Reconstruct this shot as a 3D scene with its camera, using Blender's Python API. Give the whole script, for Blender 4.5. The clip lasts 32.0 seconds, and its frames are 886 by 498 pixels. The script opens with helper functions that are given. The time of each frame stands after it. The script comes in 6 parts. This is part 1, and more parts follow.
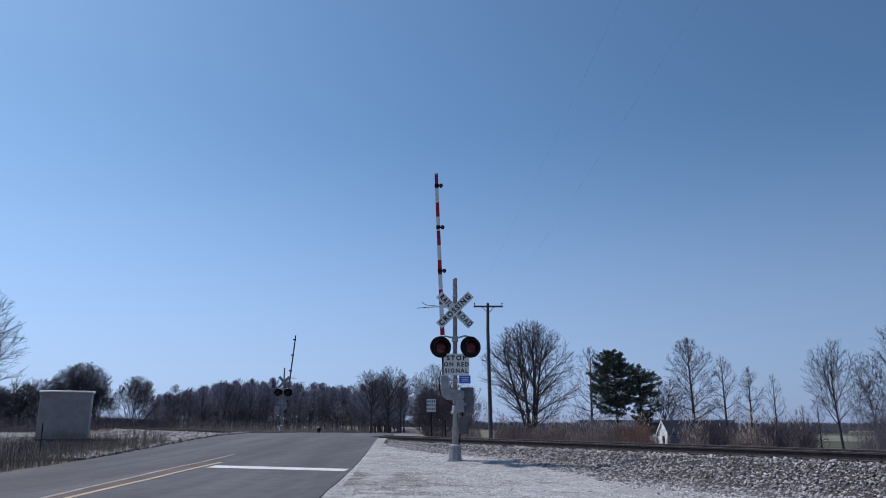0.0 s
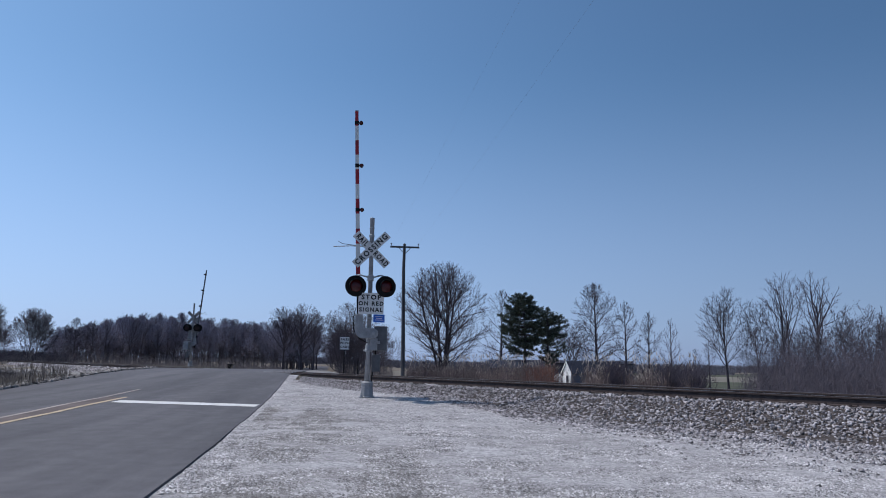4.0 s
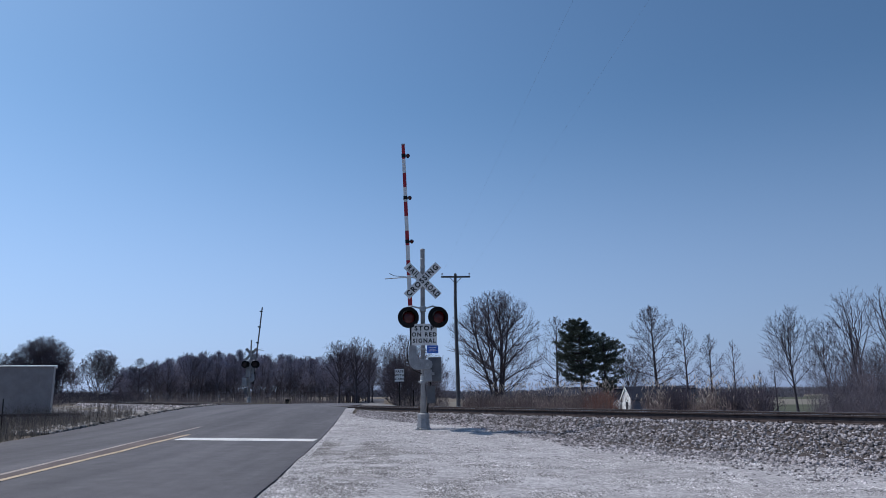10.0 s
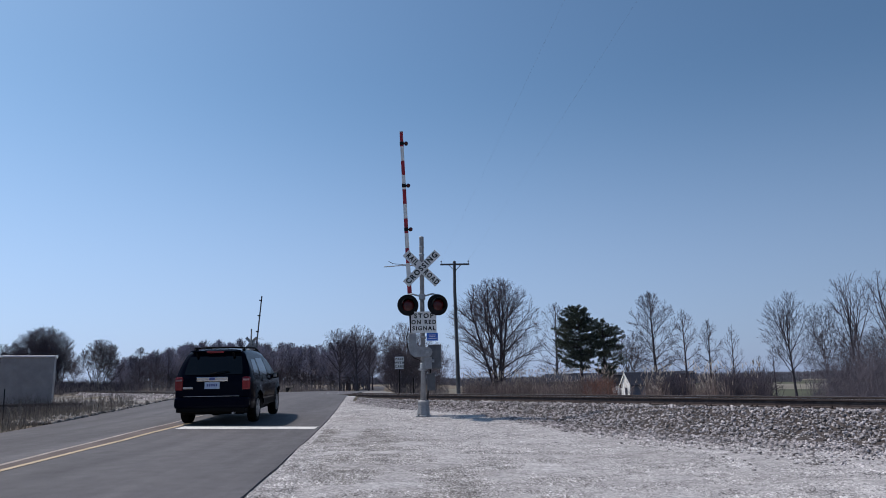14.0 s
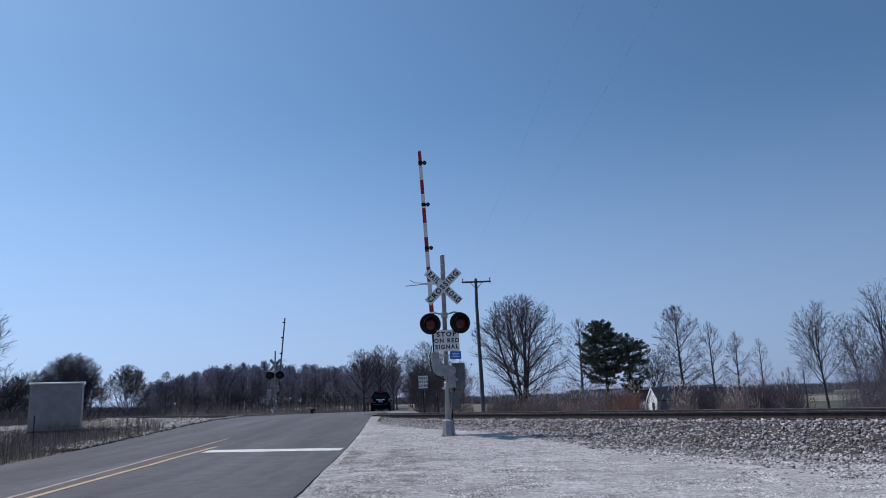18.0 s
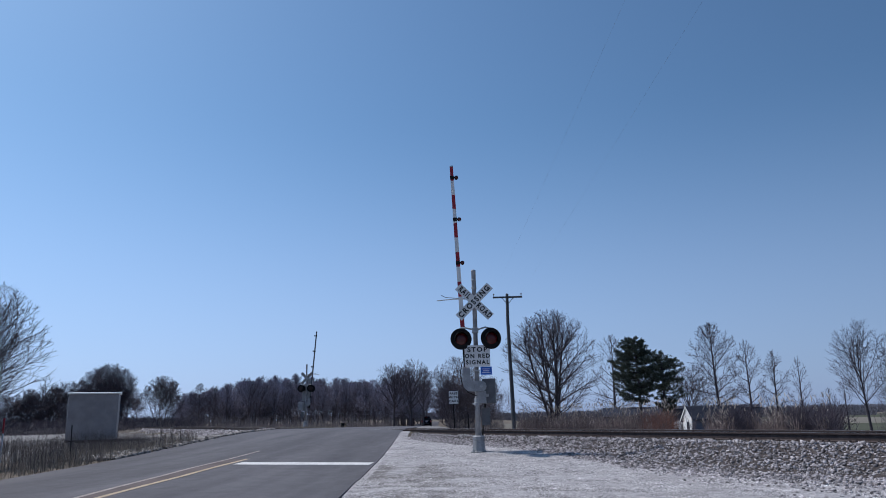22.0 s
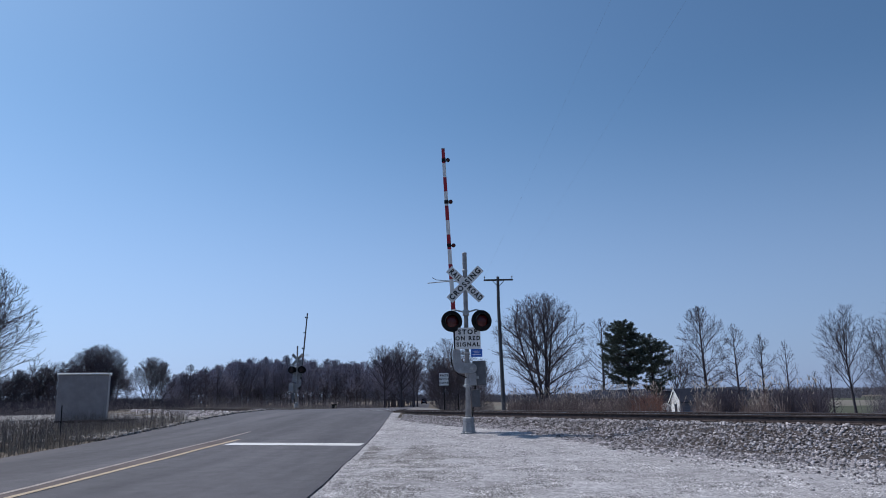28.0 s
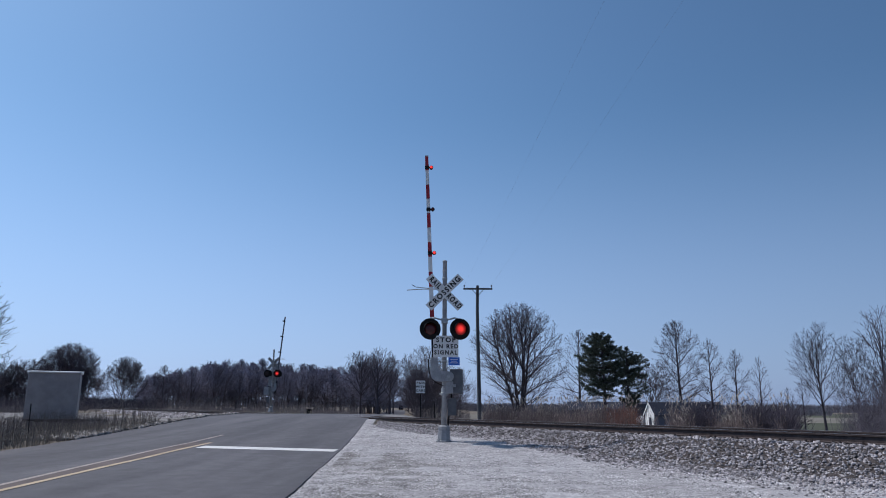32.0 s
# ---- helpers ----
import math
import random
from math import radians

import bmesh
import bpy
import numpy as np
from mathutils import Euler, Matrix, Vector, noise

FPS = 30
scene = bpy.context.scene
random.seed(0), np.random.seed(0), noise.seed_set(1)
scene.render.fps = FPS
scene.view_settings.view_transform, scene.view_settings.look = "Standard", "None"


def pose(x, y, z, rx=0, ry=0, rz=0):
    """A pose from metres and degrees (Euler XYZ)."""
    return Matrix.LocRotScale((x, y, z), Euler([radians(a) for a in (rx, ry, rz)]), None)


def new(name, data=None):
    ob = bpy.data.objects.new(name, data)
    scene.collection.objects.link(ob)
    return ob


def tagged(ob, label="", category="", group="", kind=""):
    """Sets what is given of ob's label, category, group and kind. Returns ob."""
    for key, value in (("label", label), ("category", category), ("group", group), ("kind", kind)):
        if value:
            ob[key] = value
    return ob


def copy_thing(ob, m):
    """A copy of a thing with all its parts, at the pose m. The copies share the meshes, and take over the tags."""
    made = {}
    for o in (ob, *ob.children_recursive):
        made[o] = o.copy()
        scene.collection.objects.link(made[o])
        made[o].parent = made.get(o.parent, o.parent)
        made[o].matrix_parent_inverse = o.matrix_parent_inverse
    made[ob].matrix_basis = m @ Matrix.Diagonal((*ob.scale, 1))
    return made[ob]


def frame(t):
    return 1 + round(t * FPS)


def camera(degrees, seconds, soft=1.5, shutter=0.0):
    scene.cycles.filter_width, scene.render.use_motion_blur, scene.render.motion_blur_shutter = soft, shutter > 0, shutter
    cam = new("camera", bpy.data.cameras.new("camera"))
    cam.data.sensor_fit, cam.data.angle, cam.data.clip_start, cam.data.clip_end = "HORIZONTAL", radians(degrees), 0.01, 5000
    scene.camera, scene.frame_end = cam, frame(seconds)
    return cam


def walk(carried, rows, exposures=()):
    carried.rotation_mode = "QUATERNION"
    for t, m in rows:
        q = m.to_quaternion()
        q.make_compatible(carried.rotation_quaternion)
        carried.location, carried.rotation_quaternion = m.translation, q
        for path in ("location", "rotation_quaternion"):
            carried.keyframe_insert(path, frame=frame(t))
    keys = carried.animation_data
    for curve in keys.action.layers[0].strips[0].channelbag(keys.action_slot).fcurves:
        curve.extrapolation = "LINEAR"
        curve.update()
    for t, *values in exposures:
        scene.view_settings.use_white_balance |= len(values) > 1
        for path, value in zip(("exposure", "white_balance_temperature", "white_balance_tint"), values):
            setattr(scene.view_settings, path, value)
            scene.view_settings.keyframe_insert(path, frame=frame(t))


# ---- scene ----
# the eye rests in one place and the lens turns by hand
cam = camera(64.0, 32.0, soft=0.95)
EYE = (0.0, 0.0, 1.0)
PATH = [
    (0.0, pose(*EYE, 103.93, -0.18, 0.95)),
    (0.5, pose(*EYE, 104.35, 0.74, 1.67)),
    (1.0, pose(*EYE, 103.8, 0.66, 1.55)),
    (1.5, pose(*EYE, 103.7, 0.24, 1.65)),
    (2.0, pose(*EYE, 102.15, -0.09, 1.15)),
    (2.5, pose(*EYE, 101.29, 0.85, -1.33)),
    (4.5, pose(*EYE, 98.95, -1.23, -6.38)),
    (5.0, pose(*EYE, 100.44, -0.44, -2.04)),
    (5.5, pose(*EYE, 101.36, 1.49, 1.48)),
    (6.0, pose(*EYE, 101.15, 0.72, -0.88)),
    (6.5, pose(*EYE, 102.61, -0.0, -2.02)),
    (7.0, pose(*EYE, 102.16, 0.69, -0.36)),
    (7.5, pose(*EYE, 102.33, 1.17, -0.33)),
    (8.0, pose(*EYE, 101.35, 0.44, 0.47)),
    (8.5, pose(*EYE, 101.57, -0.17, -0.08)),
    (9.0, pose(*EYE, 101.5, -0.32, -1.39)),
    (9.5, pose(*EYE, 101.45, 0.01, -1.54)),
    (10.0, pose(*EYE, 101.55, 0.63, -1.57)),
    (10.5, pose(*EYE, 100.9, 0.56, -1.28)),
    (11.0, pose(*EYE, 101.01, 0.67, -1.75)),
    (11.5, pose(*EYE, 101.25, 0.55, -2.04)),
    (12.0, pose(*EYE, 101.19, 1.03, -1.94)),
    (12.5, pose(*EYE, 100.8, 1.42, -2.02)),
    (13.0, pose(*EYE, 100.32, 1.53, -1.75)),
    (13.5, pose(*EYE, 100.69, 1.08, -1.16)),
    (14.0, pose(*EYE, 100.55, 1.04, -1.57)),
    (14.5, pose(*EYE, 100.22, 0.76, -0.68)),
    (16.5, pose(*EYE, 101.39, 0.67, -0.48)),
    (17.0, pose(*EYE, 101.42, 1.63, -1.14)),
    (17.5, pose(*EYE, 102.55, 1.91, -1.18)),
    (18.0, pose(*EYE, 102.06, 2.13, 0.36)),
    (18.5, pose(*EYE, 102.07, 1.74, -0.03)),
    (19.0, pose(*EYE, 102.6, 1.6, 0.54)),
    (19.5, pose(*EYE, 102.59, 1.17, 0.31)),
    (20.0, pose(*EYE, 101.88, 0.82, 0.92)),
    (20.5, pose(*EYE, 102.93, 0.26, 1.77)),
    (21.0, pose(*EYE, 102.32, 1.27, 1.18)),
    (21.5, pose(*EYE, 102.98, 2.05, 0.88)),
    (22.0, pose(*EYE, 103.33, 1.25, 2.75)),
    (22.5, pose(*EYE, 102.84, 1.33, 3.45)),
    (23.0, pose(*EYE, 102.67, 0.63, 2.26)),
    (23.5, pose(*EYE, 101.83, 1.02, 4.88)),
    (24.0, pose(*EYE, 100.81, 0.21, 4.45)),
    (24.5, pose(*EYE, 101.72, 1.16, 4.02)),
    (25.0, pose(*EYE, 102.68, 0.77, 2.55)),
    (25.5, pose(*EYE, 102.32, -0.27, 2.19)),
    (27.5, pose(*EYE, 101.7, 1.19, 2.99)),
    (28.0, pose(*EYE, 101.9, 1.07, 1.98)),
    (28.5, pose(*EYE, 102.46, 0.43, 1.32)),
    (29.0, pose(*EYE, 102.5, 0.7, 1.38)),
    (29.5, pose(*EYE, 102.67, 0.77, 1.63)),
    (30.0, pose(*EYE, 102.44, 0.36, 1.74)),
    (30.5, pose(*EYE, 102.92, 0.04, 1.16)),
    (31.0, pose(*EYE, 102.04, -0.22, 0.58)),
    (31.5, pose(*EYE, 102.37, -0.4, -0.25)),
    (32.0, pose(*EYE, 102.5, -0.31, 0.09)),
]
walk(cam, PATH, [(0.0, 0.0, 6000, 11), (13.2, 0.0, 6000, 11), (13.8, 0.08, 6400, 11), (14.5, 0.08, 6400, 11), (16.5, 0.0, 6000, 11), (32.0, 0.0, 6000, 11)])

# ---- world and sun ----
SUN_ELEVATION, SUN_AZIMUTH = 56.0, -65.0   # azimuth from +y, clockwise seen from above
world = bpy.data.worlds.new("sky")
scene.world = world
world.use_nodes = True
wn = world.node_tree
sky = wn.nodes.new("ShaderNodeTexSky")
sky.sky_type = "NISHITA"
sky.sun_disc = False
sky.sun_elevation = radians(SUN_ELEVATION)
sky.sun_rotation = radians(SUN_AZIMUTH)
sky.air_density, sky.dust_density, sky.ozone_density = 0.9, 1.3, 4.0
air = wn.nodes.new("ShaderNodeMix")           # clear cool air
air.data_type, air.blend_type = "RGBA", "MULTIPLY"
air.inputs[0].default_value = 1.0
air.inputs[7].default_value = (0.8, 1.03, 1.06, 1)
wn.links.new(sky.outputs["Color"], air.inputs[6])
haze = wn.nodes.new("ShaderNodeMix")          # pale blue haze that thins out upwards
haze.data_type = "RGBA"
haze.inputs[7].default_value = (4.2, 5.2, 7.95, 1)
up = wn.nodes.new("ShaderNodeSeparateXYZ")
wn.links.new(wn.nodes.new("ShaderNodeTexCoord").outputs["Generated"], up.inputs[0])
thin = wn.nodes.new("ShaderNodeMapRange")
thin.interpolation_type = "SMOOTHSTEP"
thin.inputs["From Min"].default_value, thin.inputs["From Max"].default_value = -0.02, 0.42
thin.inputs["To Min"].default_value, thin.inputs["To Max"].default_value = 0.72, 0.05
wn.links.new(up.outputs["Z"], thin.inputs["Value"])
wn.links.new(thin.outputs["Result"], haze.inputs[0])
wn.links.new(air.outputs[2], haze.inputs[6])
towards = wn.nodes.new("ShaderNodeVectorMath")   # haze is brighter towards the sun's side
towards.operation = "DOT_PRODUCT"
towards.inputs[1].default_value = (math.sin(radians(SUN_AZIMUTH)), math.cos(radians(SUN_AZIMUTH)), 0)
wn.links.new(wn.nodes["Texture Coordinate"].outputs["Generated"], towards.inputs[0])
side = wn.nodes.new("ShaderNodeMapRange")
side.inputs["From Min"].default_value, side.inputs["From Max"].default_value = -1.0, 1.0
side.inputs["To Min"].default_value, side.inputs["To Max"].default_value = 0.7, 1.08
wn.links.new(towards.outputs["Value"], side.inputs["Value"])
lit_haze = wn.nodes.new("ShaderNodeMix")
lit_haze.data_type, lit_haze.blend_type = "RGBA", "MULTIPLY"
lit_haze.inputs[0].default_value = 1.0
lit_haze.inputs[6].default_value = haze.inputs[7].default_value
wn.links.new(side.outputs["Result"], lit_haze.inputs[7])
wn.links.new(lit_haze.outputs[2], haze.inputs[7])
fade = wn.nodes.new("ShaderNodeMapRange")        # the whole sky deepens away from the sun
fade.inputs["From Min"].default_value, fade.inputs["From Max"].default_value = -1.0, 1.0
fade.inputs["To Min"].default_value, fade.inputs["To Max"].default_value = 0.633, 1.195
wn.links.new(towards.outputs["Value"], fade.inputs["Value"])
deep = wn.nodes.new("ShaderNodeMix")
deep.data_type, deep.blend_type = "RGBA", "MULTIPLY"
deep.inputs[0].default_value = 1.0
wn.links.new(haze.outputs[2], deep.inputs[6])
wn.links.new(fade.outputs["Result"], deep.inputs[7])
wn.links.new(deep.outputs[2], wn.nodes["Background"].inputs["Color"])
wn.nodes["Background"].inputs["Strength"].default_value = 0.0965
sun_data = bpy.data.lights.new("sun", "SUN")
sun_data.energy, sun_data.angle, sun_data.color = 3.35, radians(0.55), (1.0, 0.9, 0.81)
sun = new("sun", sun_data)
_e, _a = radians(SUN_ELEVATION), radians(SUN_AZIMUTH)
SUN_WAY = Vector((math.sin(_a) * math.cos(_e), math.cos(_a) * math.cos(_e), math.sin(_e)))
sun.matrix_world = Matrix.Translation(SUN_WAY * 60) @ SUN_WAY.to_track_quat("Z", "Y").to_matrix().to_4x4()
scene.view_settings.exposure = 0.0


# ---- materials ----
def material(name, build):
    m = bpy.data.materials.new(name)
    m.use_nodes = True
    build(m.node_tree, m.node_tree.nodes["Principled BSDF"])
    return m


def node(nt, kind, **inputs):
    n = nt.nodes.new(kind)
    for key, value in inputs.items():
        n.inputs[key.replace("_", " ")].default_value = value
    return n


def ramp(nt, factor, stops):
    r = nt.nodes.new("ShaderNodeValToRGB")
    el = r.color_ramp.elements
    while len(el) < len(stops):
        el.new(0.5)
    for e, (p, c) in zip(el, stops):
        e.position, e.color = p, (*c, 1)
    nt.links.new(factor, r.inputs["Fac"])
    return r.outputs["Color"]


def mixed(nt, a, b, factor, mode="MIX"):
    m = nt.nodes.new("ShaderNodeMix")
    m.data_type, m.blend_type = "RGBA", mode
    for socket, v in ((m.inputs[6], a), (m.inputs[7], b), (m.inputs[0], factor)):
        if isinstance(v, bpy.types.NodeSocket):
            nt.links.new(v, socket)
        else:
            socket.default_value = (*v, 1) if isinstance(v, tuple) else v
    return m.outputs[2]


def noise_at(nt, scale, detail=4.0, rough=0.55, stretch=None):
    co = nt.nodes.new("ShaderNodeTexCoord").outputs["Object"]
    if stretch:
        mp = nt.nodes.new("ShaderNodeMapping")
        mp.inputs["Scale"].default_value = stretch
        nt.links.new(co, mp.inputs["Vector"])
        co = mp.outputs["Vector"]
    n = node(nt, "ShaderNodeTexNoise", Scale=scale, Detail=detail, Roughness=rough)
    nt.links.new(co, n.inputs["Vector"])
    return n.outputs["Fac"]


def bump(nt, bsdf, height, strength, distance):
    b = node(nt, "ShaderNodeBump", Strength=strength, Distance=distance)
    nt.links.new(height, b.inputs["Height"])
    nt.links.new(b.outputs["Normal"], bsdf.inputs["Normal"])


def surface(name, dark, light, scale=8.0, rough=0.7, metal=0.0, fine=60.0, relief=0.3, depth=0.004, island=0.0, objects=0.0, stretch=None, spec=0.5):
    """A worn surface: two tones by a coarse noise, a fine grain over it, a little relief."""
    def build(nt, bsdf):
        c = ramp(nt, noise_at(nt, scale, 5, 0.6, stretch), [(0.3, dark), (0.7, light)])
        g = noise_at(nt, fine, 3, 0.6, stretch)
        c = mixed(nt, c, ramp(nt, g, [(0.25, (0.72, 0.72, 0.72)), (0.75, (1.18, 1.18, 1.18))]), 0.8, "MULTIPLY")
        if island:
            geo = nt.nodes.new("ShaderNodeNewGeometry")
            lo, hi = 1 - island, 1 + island
            c = mixed(nt, c, ramp(nt, geo.outputs["Random Per Island"], [(0.0, (lo, lo, lo)), (1.0, (hi, hi, hi))]), 1.0, "MULTIPLY")
        if objects:
            info = nt.nodes.new("ShaderNodeObjectInfo")
            lo, hi = 1 - objects, 1 + objects
            c = mixed(nt, c, ramp(nt, info.outputs["Random"], [(0.0, (lo, lo, lo)), (1.0, (hi, hi, hi))]), 1.0, "MULTIPLY")
        nt.links.new(c, bsdf.inputs["Base Color"])
        bsdf.inputs["Roughness"].default_value, bsdf.inputs["Metallic"].default_value = rough, metal
        bsdf.inputs["Specular IOR Level"].default_value = spec
        if relief:
            bump(nt, bsdf, g, relief, depth)
    return material(name, build)


def asphalt_build(nt, bsdf):
    big = ramp(nt, noise_at(nt, 0.35, 4, 0.6, (1.6, 0.35, 1)), [(0.3, (0.082, 0.079, 0.086)), (0.72, (0.128, 0.123, 0.133))])
    turned = nt.nodes.new("ShaderNodeMapping")
    turned.inputs["Rotation"].default_value = (0, 0, 0.07)
    turned.inputs["Scale"].default_value = (1.2, 0.07, 1)
    nt.links.new(nt.nodes.new("ShaderNodeTexCoord").outputs["Object"], turned.inputs["Vector"])
    wear = node(nt, "ShaderNodeTexNoise", Scale=1.3, Detail=5.0, Roughness=0.6)
    nt.links.new(turned.outputs["Vector"], wear.inputs["Vector"])
    big = mixed(nt, big, ramp(nt, wear.outputs["Fac"], [(0.35, (0.78, 0.78, 0.8)), (0.6, (1.06, 1.06, 1.06))]), 1.0, "MULTIPLY")
    mid = noise_at(nt, 3.0, 6, 0.65)
    c = mixed(nt, big, ramp(nt, mid, [(0.3, (0.82, 0.82, 0.82)), (0.7, (1.14, 1.14, 1.14))]), 1.0, "MULTIPLY")
    g = noise_at(nt, 140.0, 2, 0.7)
    c = mixed(nt, c, ramp(nt, g, [(0.3, (0.6, 0.6, 0.6)), (0.7, (1.35, 1.35, 1.35))]), 0.7, "MULTIPLY")
    nt.links.new(c, bsdf.inputs["Base Color"])
    bsdf.inputs["Roughness"].default_value = 0.86
    bsdf.inputs["Specular IOR Level"].default_value = 0.35
    bump(nt, bsdf, g, 0.5, 0.004)


def gravel_build(nt, bsdf):
    co = nt.nodes.new("ShaderNodeTexCoord").outputs["Object"]
    v = node(nt, "ShaderNodeTexVoronoi", Scale=34.0)
    nt.links.new(co, v.inputs["Vector"])
    sep = nt.nodes.new("ShaderNodeSeparateColor")
    nt.links.new(v.outputs["Color"], sep.inputs["Color"])
    stone = ramp(nt, sep.outputs[0], [(0.0, (0.25, 0.246, 0.254)), (0.5, (0.372, 0.364, 0.373)), (1.0, (0.477, 0.466, 0.476))])
    c = mixed(nt, stone, ramp(nt, noise_at(nt, 0.45, 7, 0.7, (1, 1.4, 1)), [(0.32, (0.76, 0.75, 0.745)), (0.6, (1.1, 1.1, 1.1))]), 1.0, "MULTIPLY")
    c = mixed(nt, c, ramp(nt, noise_at(nt, 5.0, 5, 0.7), [(0.34, (0.72, 0.715, 0.715)), (0.62, (1.12, 1.12, 1.12))]), 1.0, "MULTIPLY")
    nt.links.new(c, bsdf.inputs["Base Color"])
    bsdf.inputs["Roughness"].default_value = 0.95
    bsdf.inputs["Specular IOR Level"].default_value = 0.2
    bump(nt, bsdf, v.outputs["Distance"], 0.4, 0.015)


def ground_build(nt, bsdf):
    a = ramp(nt, noise_at(nt, 0.05, 5, 0.6), [(0.35, (0.21, 0.187, 0.16)), (0.55, (0.18, 0.16, 0.137)), (0.75, (0.15, 0.143, 0.11))])
    b = ramp(nt, noise_at(nt, 1.3, 6, 0.7), [(0.3, (0.65, 0.62, 0.6)), (0.7, (1.3, 1.26, 1.2))])
    c = mixed(nt, a, b, 1.0, "MULTIPLY")
    g = noise_at(nt, 25.0, 4, 0.7)
    c = mixed(nt, c, ramp(nt, g, [(0.3, (0.7, 0.7, 0.7)), (0.7, (1.25, 1.25, 1.25))]), 0.8, "MULTIPLY")
    nt.links.new(c, bsdf.inputs["Base Color"])
    bsdf.inputs["Roughness"].default_value = 0.95
    bsdf.inputs["Specular IOR Level"].default_value = 0.1
    bump(nt, bsdf, g, 0.8, 0.05)


ASPHALT = material("asphalt", asphalt_build)
GRAVEL = material("limestone_gravel", gravel_build)
GROUND = material("dry_grass_ground", ground_build)
ROUGH_GRAVEL = surface("rough_gravel", (0.15, 0.144, 0.142), (0.35, 0.338, 0.33), 2.2, 0.95, 0, 14, 0.8, 0.05, spec=0.2)
# bed under the stones; its dark colour gives the shade in their gaps
SHADED_BED = surface("ballast_bed", (0.045, 0.038, 0.037), (0.1, 0.087, 0.084), 9, 0.95, 0, 40, 0.8, 0.03, spec=0.2)
BALLAST = surface("ballast_stone", (0.15, 0.142, 0.15), (0.432, 0.41, 0.427), 3.0, 0.9, 0, 70, 0.4, 0.006, island=0.75, spec=0.25)
PEBBLE = surface("pebble", (0.205, 0.202, 0.211), (0.575, 0.566, 0.583), 3.0, 0.9, 0, 90, 0.3, 0.004, island=0.6, spec=0.25)
RAIL = surface("rail_steel", (0.045, 0.035, 0.034), (0.085, 0.068, 0.066), 9, 0.85, 0.0, 70, 0.3, spec=0.2)
RAIL_TOP = surface("polished_rail", (0.42, 0.41, 0.4), (0.55, 0.54, 0.53), 4, 0.32, 0.9, 40, 0.1, stretch=(1, 1, 1))
TIE = surface("creosoted_timber", (0.05, 0.04, 0.034), (0.12, 0.1, 0.085), 7, 0.9, 0, 50, 0.5, 0.01, objects=0.3)
GALVANISED = surface("galvanised_steel", (0.3, 0.31, 0.325), (0.47, 0.48, 0.495), 6, 0.5, 0.55, 60, 0.15)
ALUMINIUM = surface("aluminium_paint", (0.23, 0.235, 0.25), (0.37, 0.378, 0.39), 5, 0.5, 0.2, 50, 0.15)
GREY_BOX = surface("grey_painted_steel", (0.09, 0.094, 0.105), (0.145, 0.15, 0.165), 5, 0.55, 0.1, 50, 0.1)
SIGN_WHITE = surface("sign_white", (0.68, 0.68, 0.67), (0.8, 0.8, 0.79), 4, 0.45, 0, 60, 0.05)
WHITE_PAINT = surface("white_house_paint", (0.8, 0.8, 0.79), (0.88, 0.88, 0.87), 3, 0.6, 0, 40, 0.1)
SIGN_BACK = surface("sign_back", (0.22, 0.225, 0.235), (0.3, 0.305, 0.315), 4, 0.5, 0.5, 60, 0.05)
SIGN_BLUE = surface("sign_blue", (0.02, 0.11, 0.5), (0.035, 0.15, 0.6), 4, 0.45, 0, 60, 0.05)
BLACK = surface("black_paint", (0.007, 0.007, 0.008), (0.015, 0.015, 0.016), 5, 0.65, 0, 60, 0.1, spec=0.2)
LETTER = surface("black_letter", (0.015, 0.015, 0.016), (0.03, 0.03, 0.03), 5, 0.6, 0, 60, 0.0)
GATE_RED = surface("gate_red", (0.28, 0.006, 0.018), (0.4, 0.011, 0.027), 4, 0.4, 0, 50, 0.05)
GATE_WHITE = surface("gate_white", (0.7, 0.7, 0.69), (0.82, 0.82, 0.81), 4, 0.4, 0, 50, 0.05)
LENS_DARK = surface("unlit_red_lens", (0.05, 0.004, 0.006), (0.085, 0.007, 0.009), 8, 0.22, 0, 50, 0.0)
LINE_WHITE = surface("road_paint_white", (0.55, 0.55, 0.54), (0.78, 0.78, 0.77), 3, 0.8, 0, 30, 0.2)
LINE_YELLOW = surface("road_paint_yellow", (0.37, 0.285, 0.18), (0.54, 0.425, 0.29), 3, 0.8, 0, 30, 0.2)
LINE_FADED = surface("road_paint_faded_yellow", (0.27, 0.23, 0.205), (0.42, 0.365, 0.33), 3, 0.8, 0, 20, 0.2)
# the bluish cast of the next three bark tones imitates haze
MID_BARK = surface("hazed_far_bark", (0.075, 0.068, 0.078), (0.14, 0.128, 0.145), 3, 0.95, 0, 20, 0.0, objects=0.2, spec=0.15)
MID_TWIG = surface("hazed_far_twig", (0.083, 0.074, 0.088), (0.147, 0.131, 0.155), 2, 0.95, 0, 20, 0.0, objects=0.2, spec=0.15)
BUSH_TWIG = surface("hazed_bush_twig", (0.1, 0.087, 0.098), (0.18, 0.158, 0.175), 2, 0.95, 0, 20, 0.0, objects=0.2, spec=0.15)
UNDER = surface("undergrowth_twigs", (0.17, 0.148, 0.148), (0.3, 0.265, 0.262), 0.4, 0.95, 0, 20, 0.0, island=0.3, spec=0.15)
# aerial haze is put into this base colour: lighter and bluer with distance
FAR_HAZED_TWIG = surface("hazed_distant_wood", (0.13, 0.125, 0.145), (0.2, 0.195, 0.225), 0.05, 0.95, 0, 2, 0.0, island=0.15, spec=0.1)
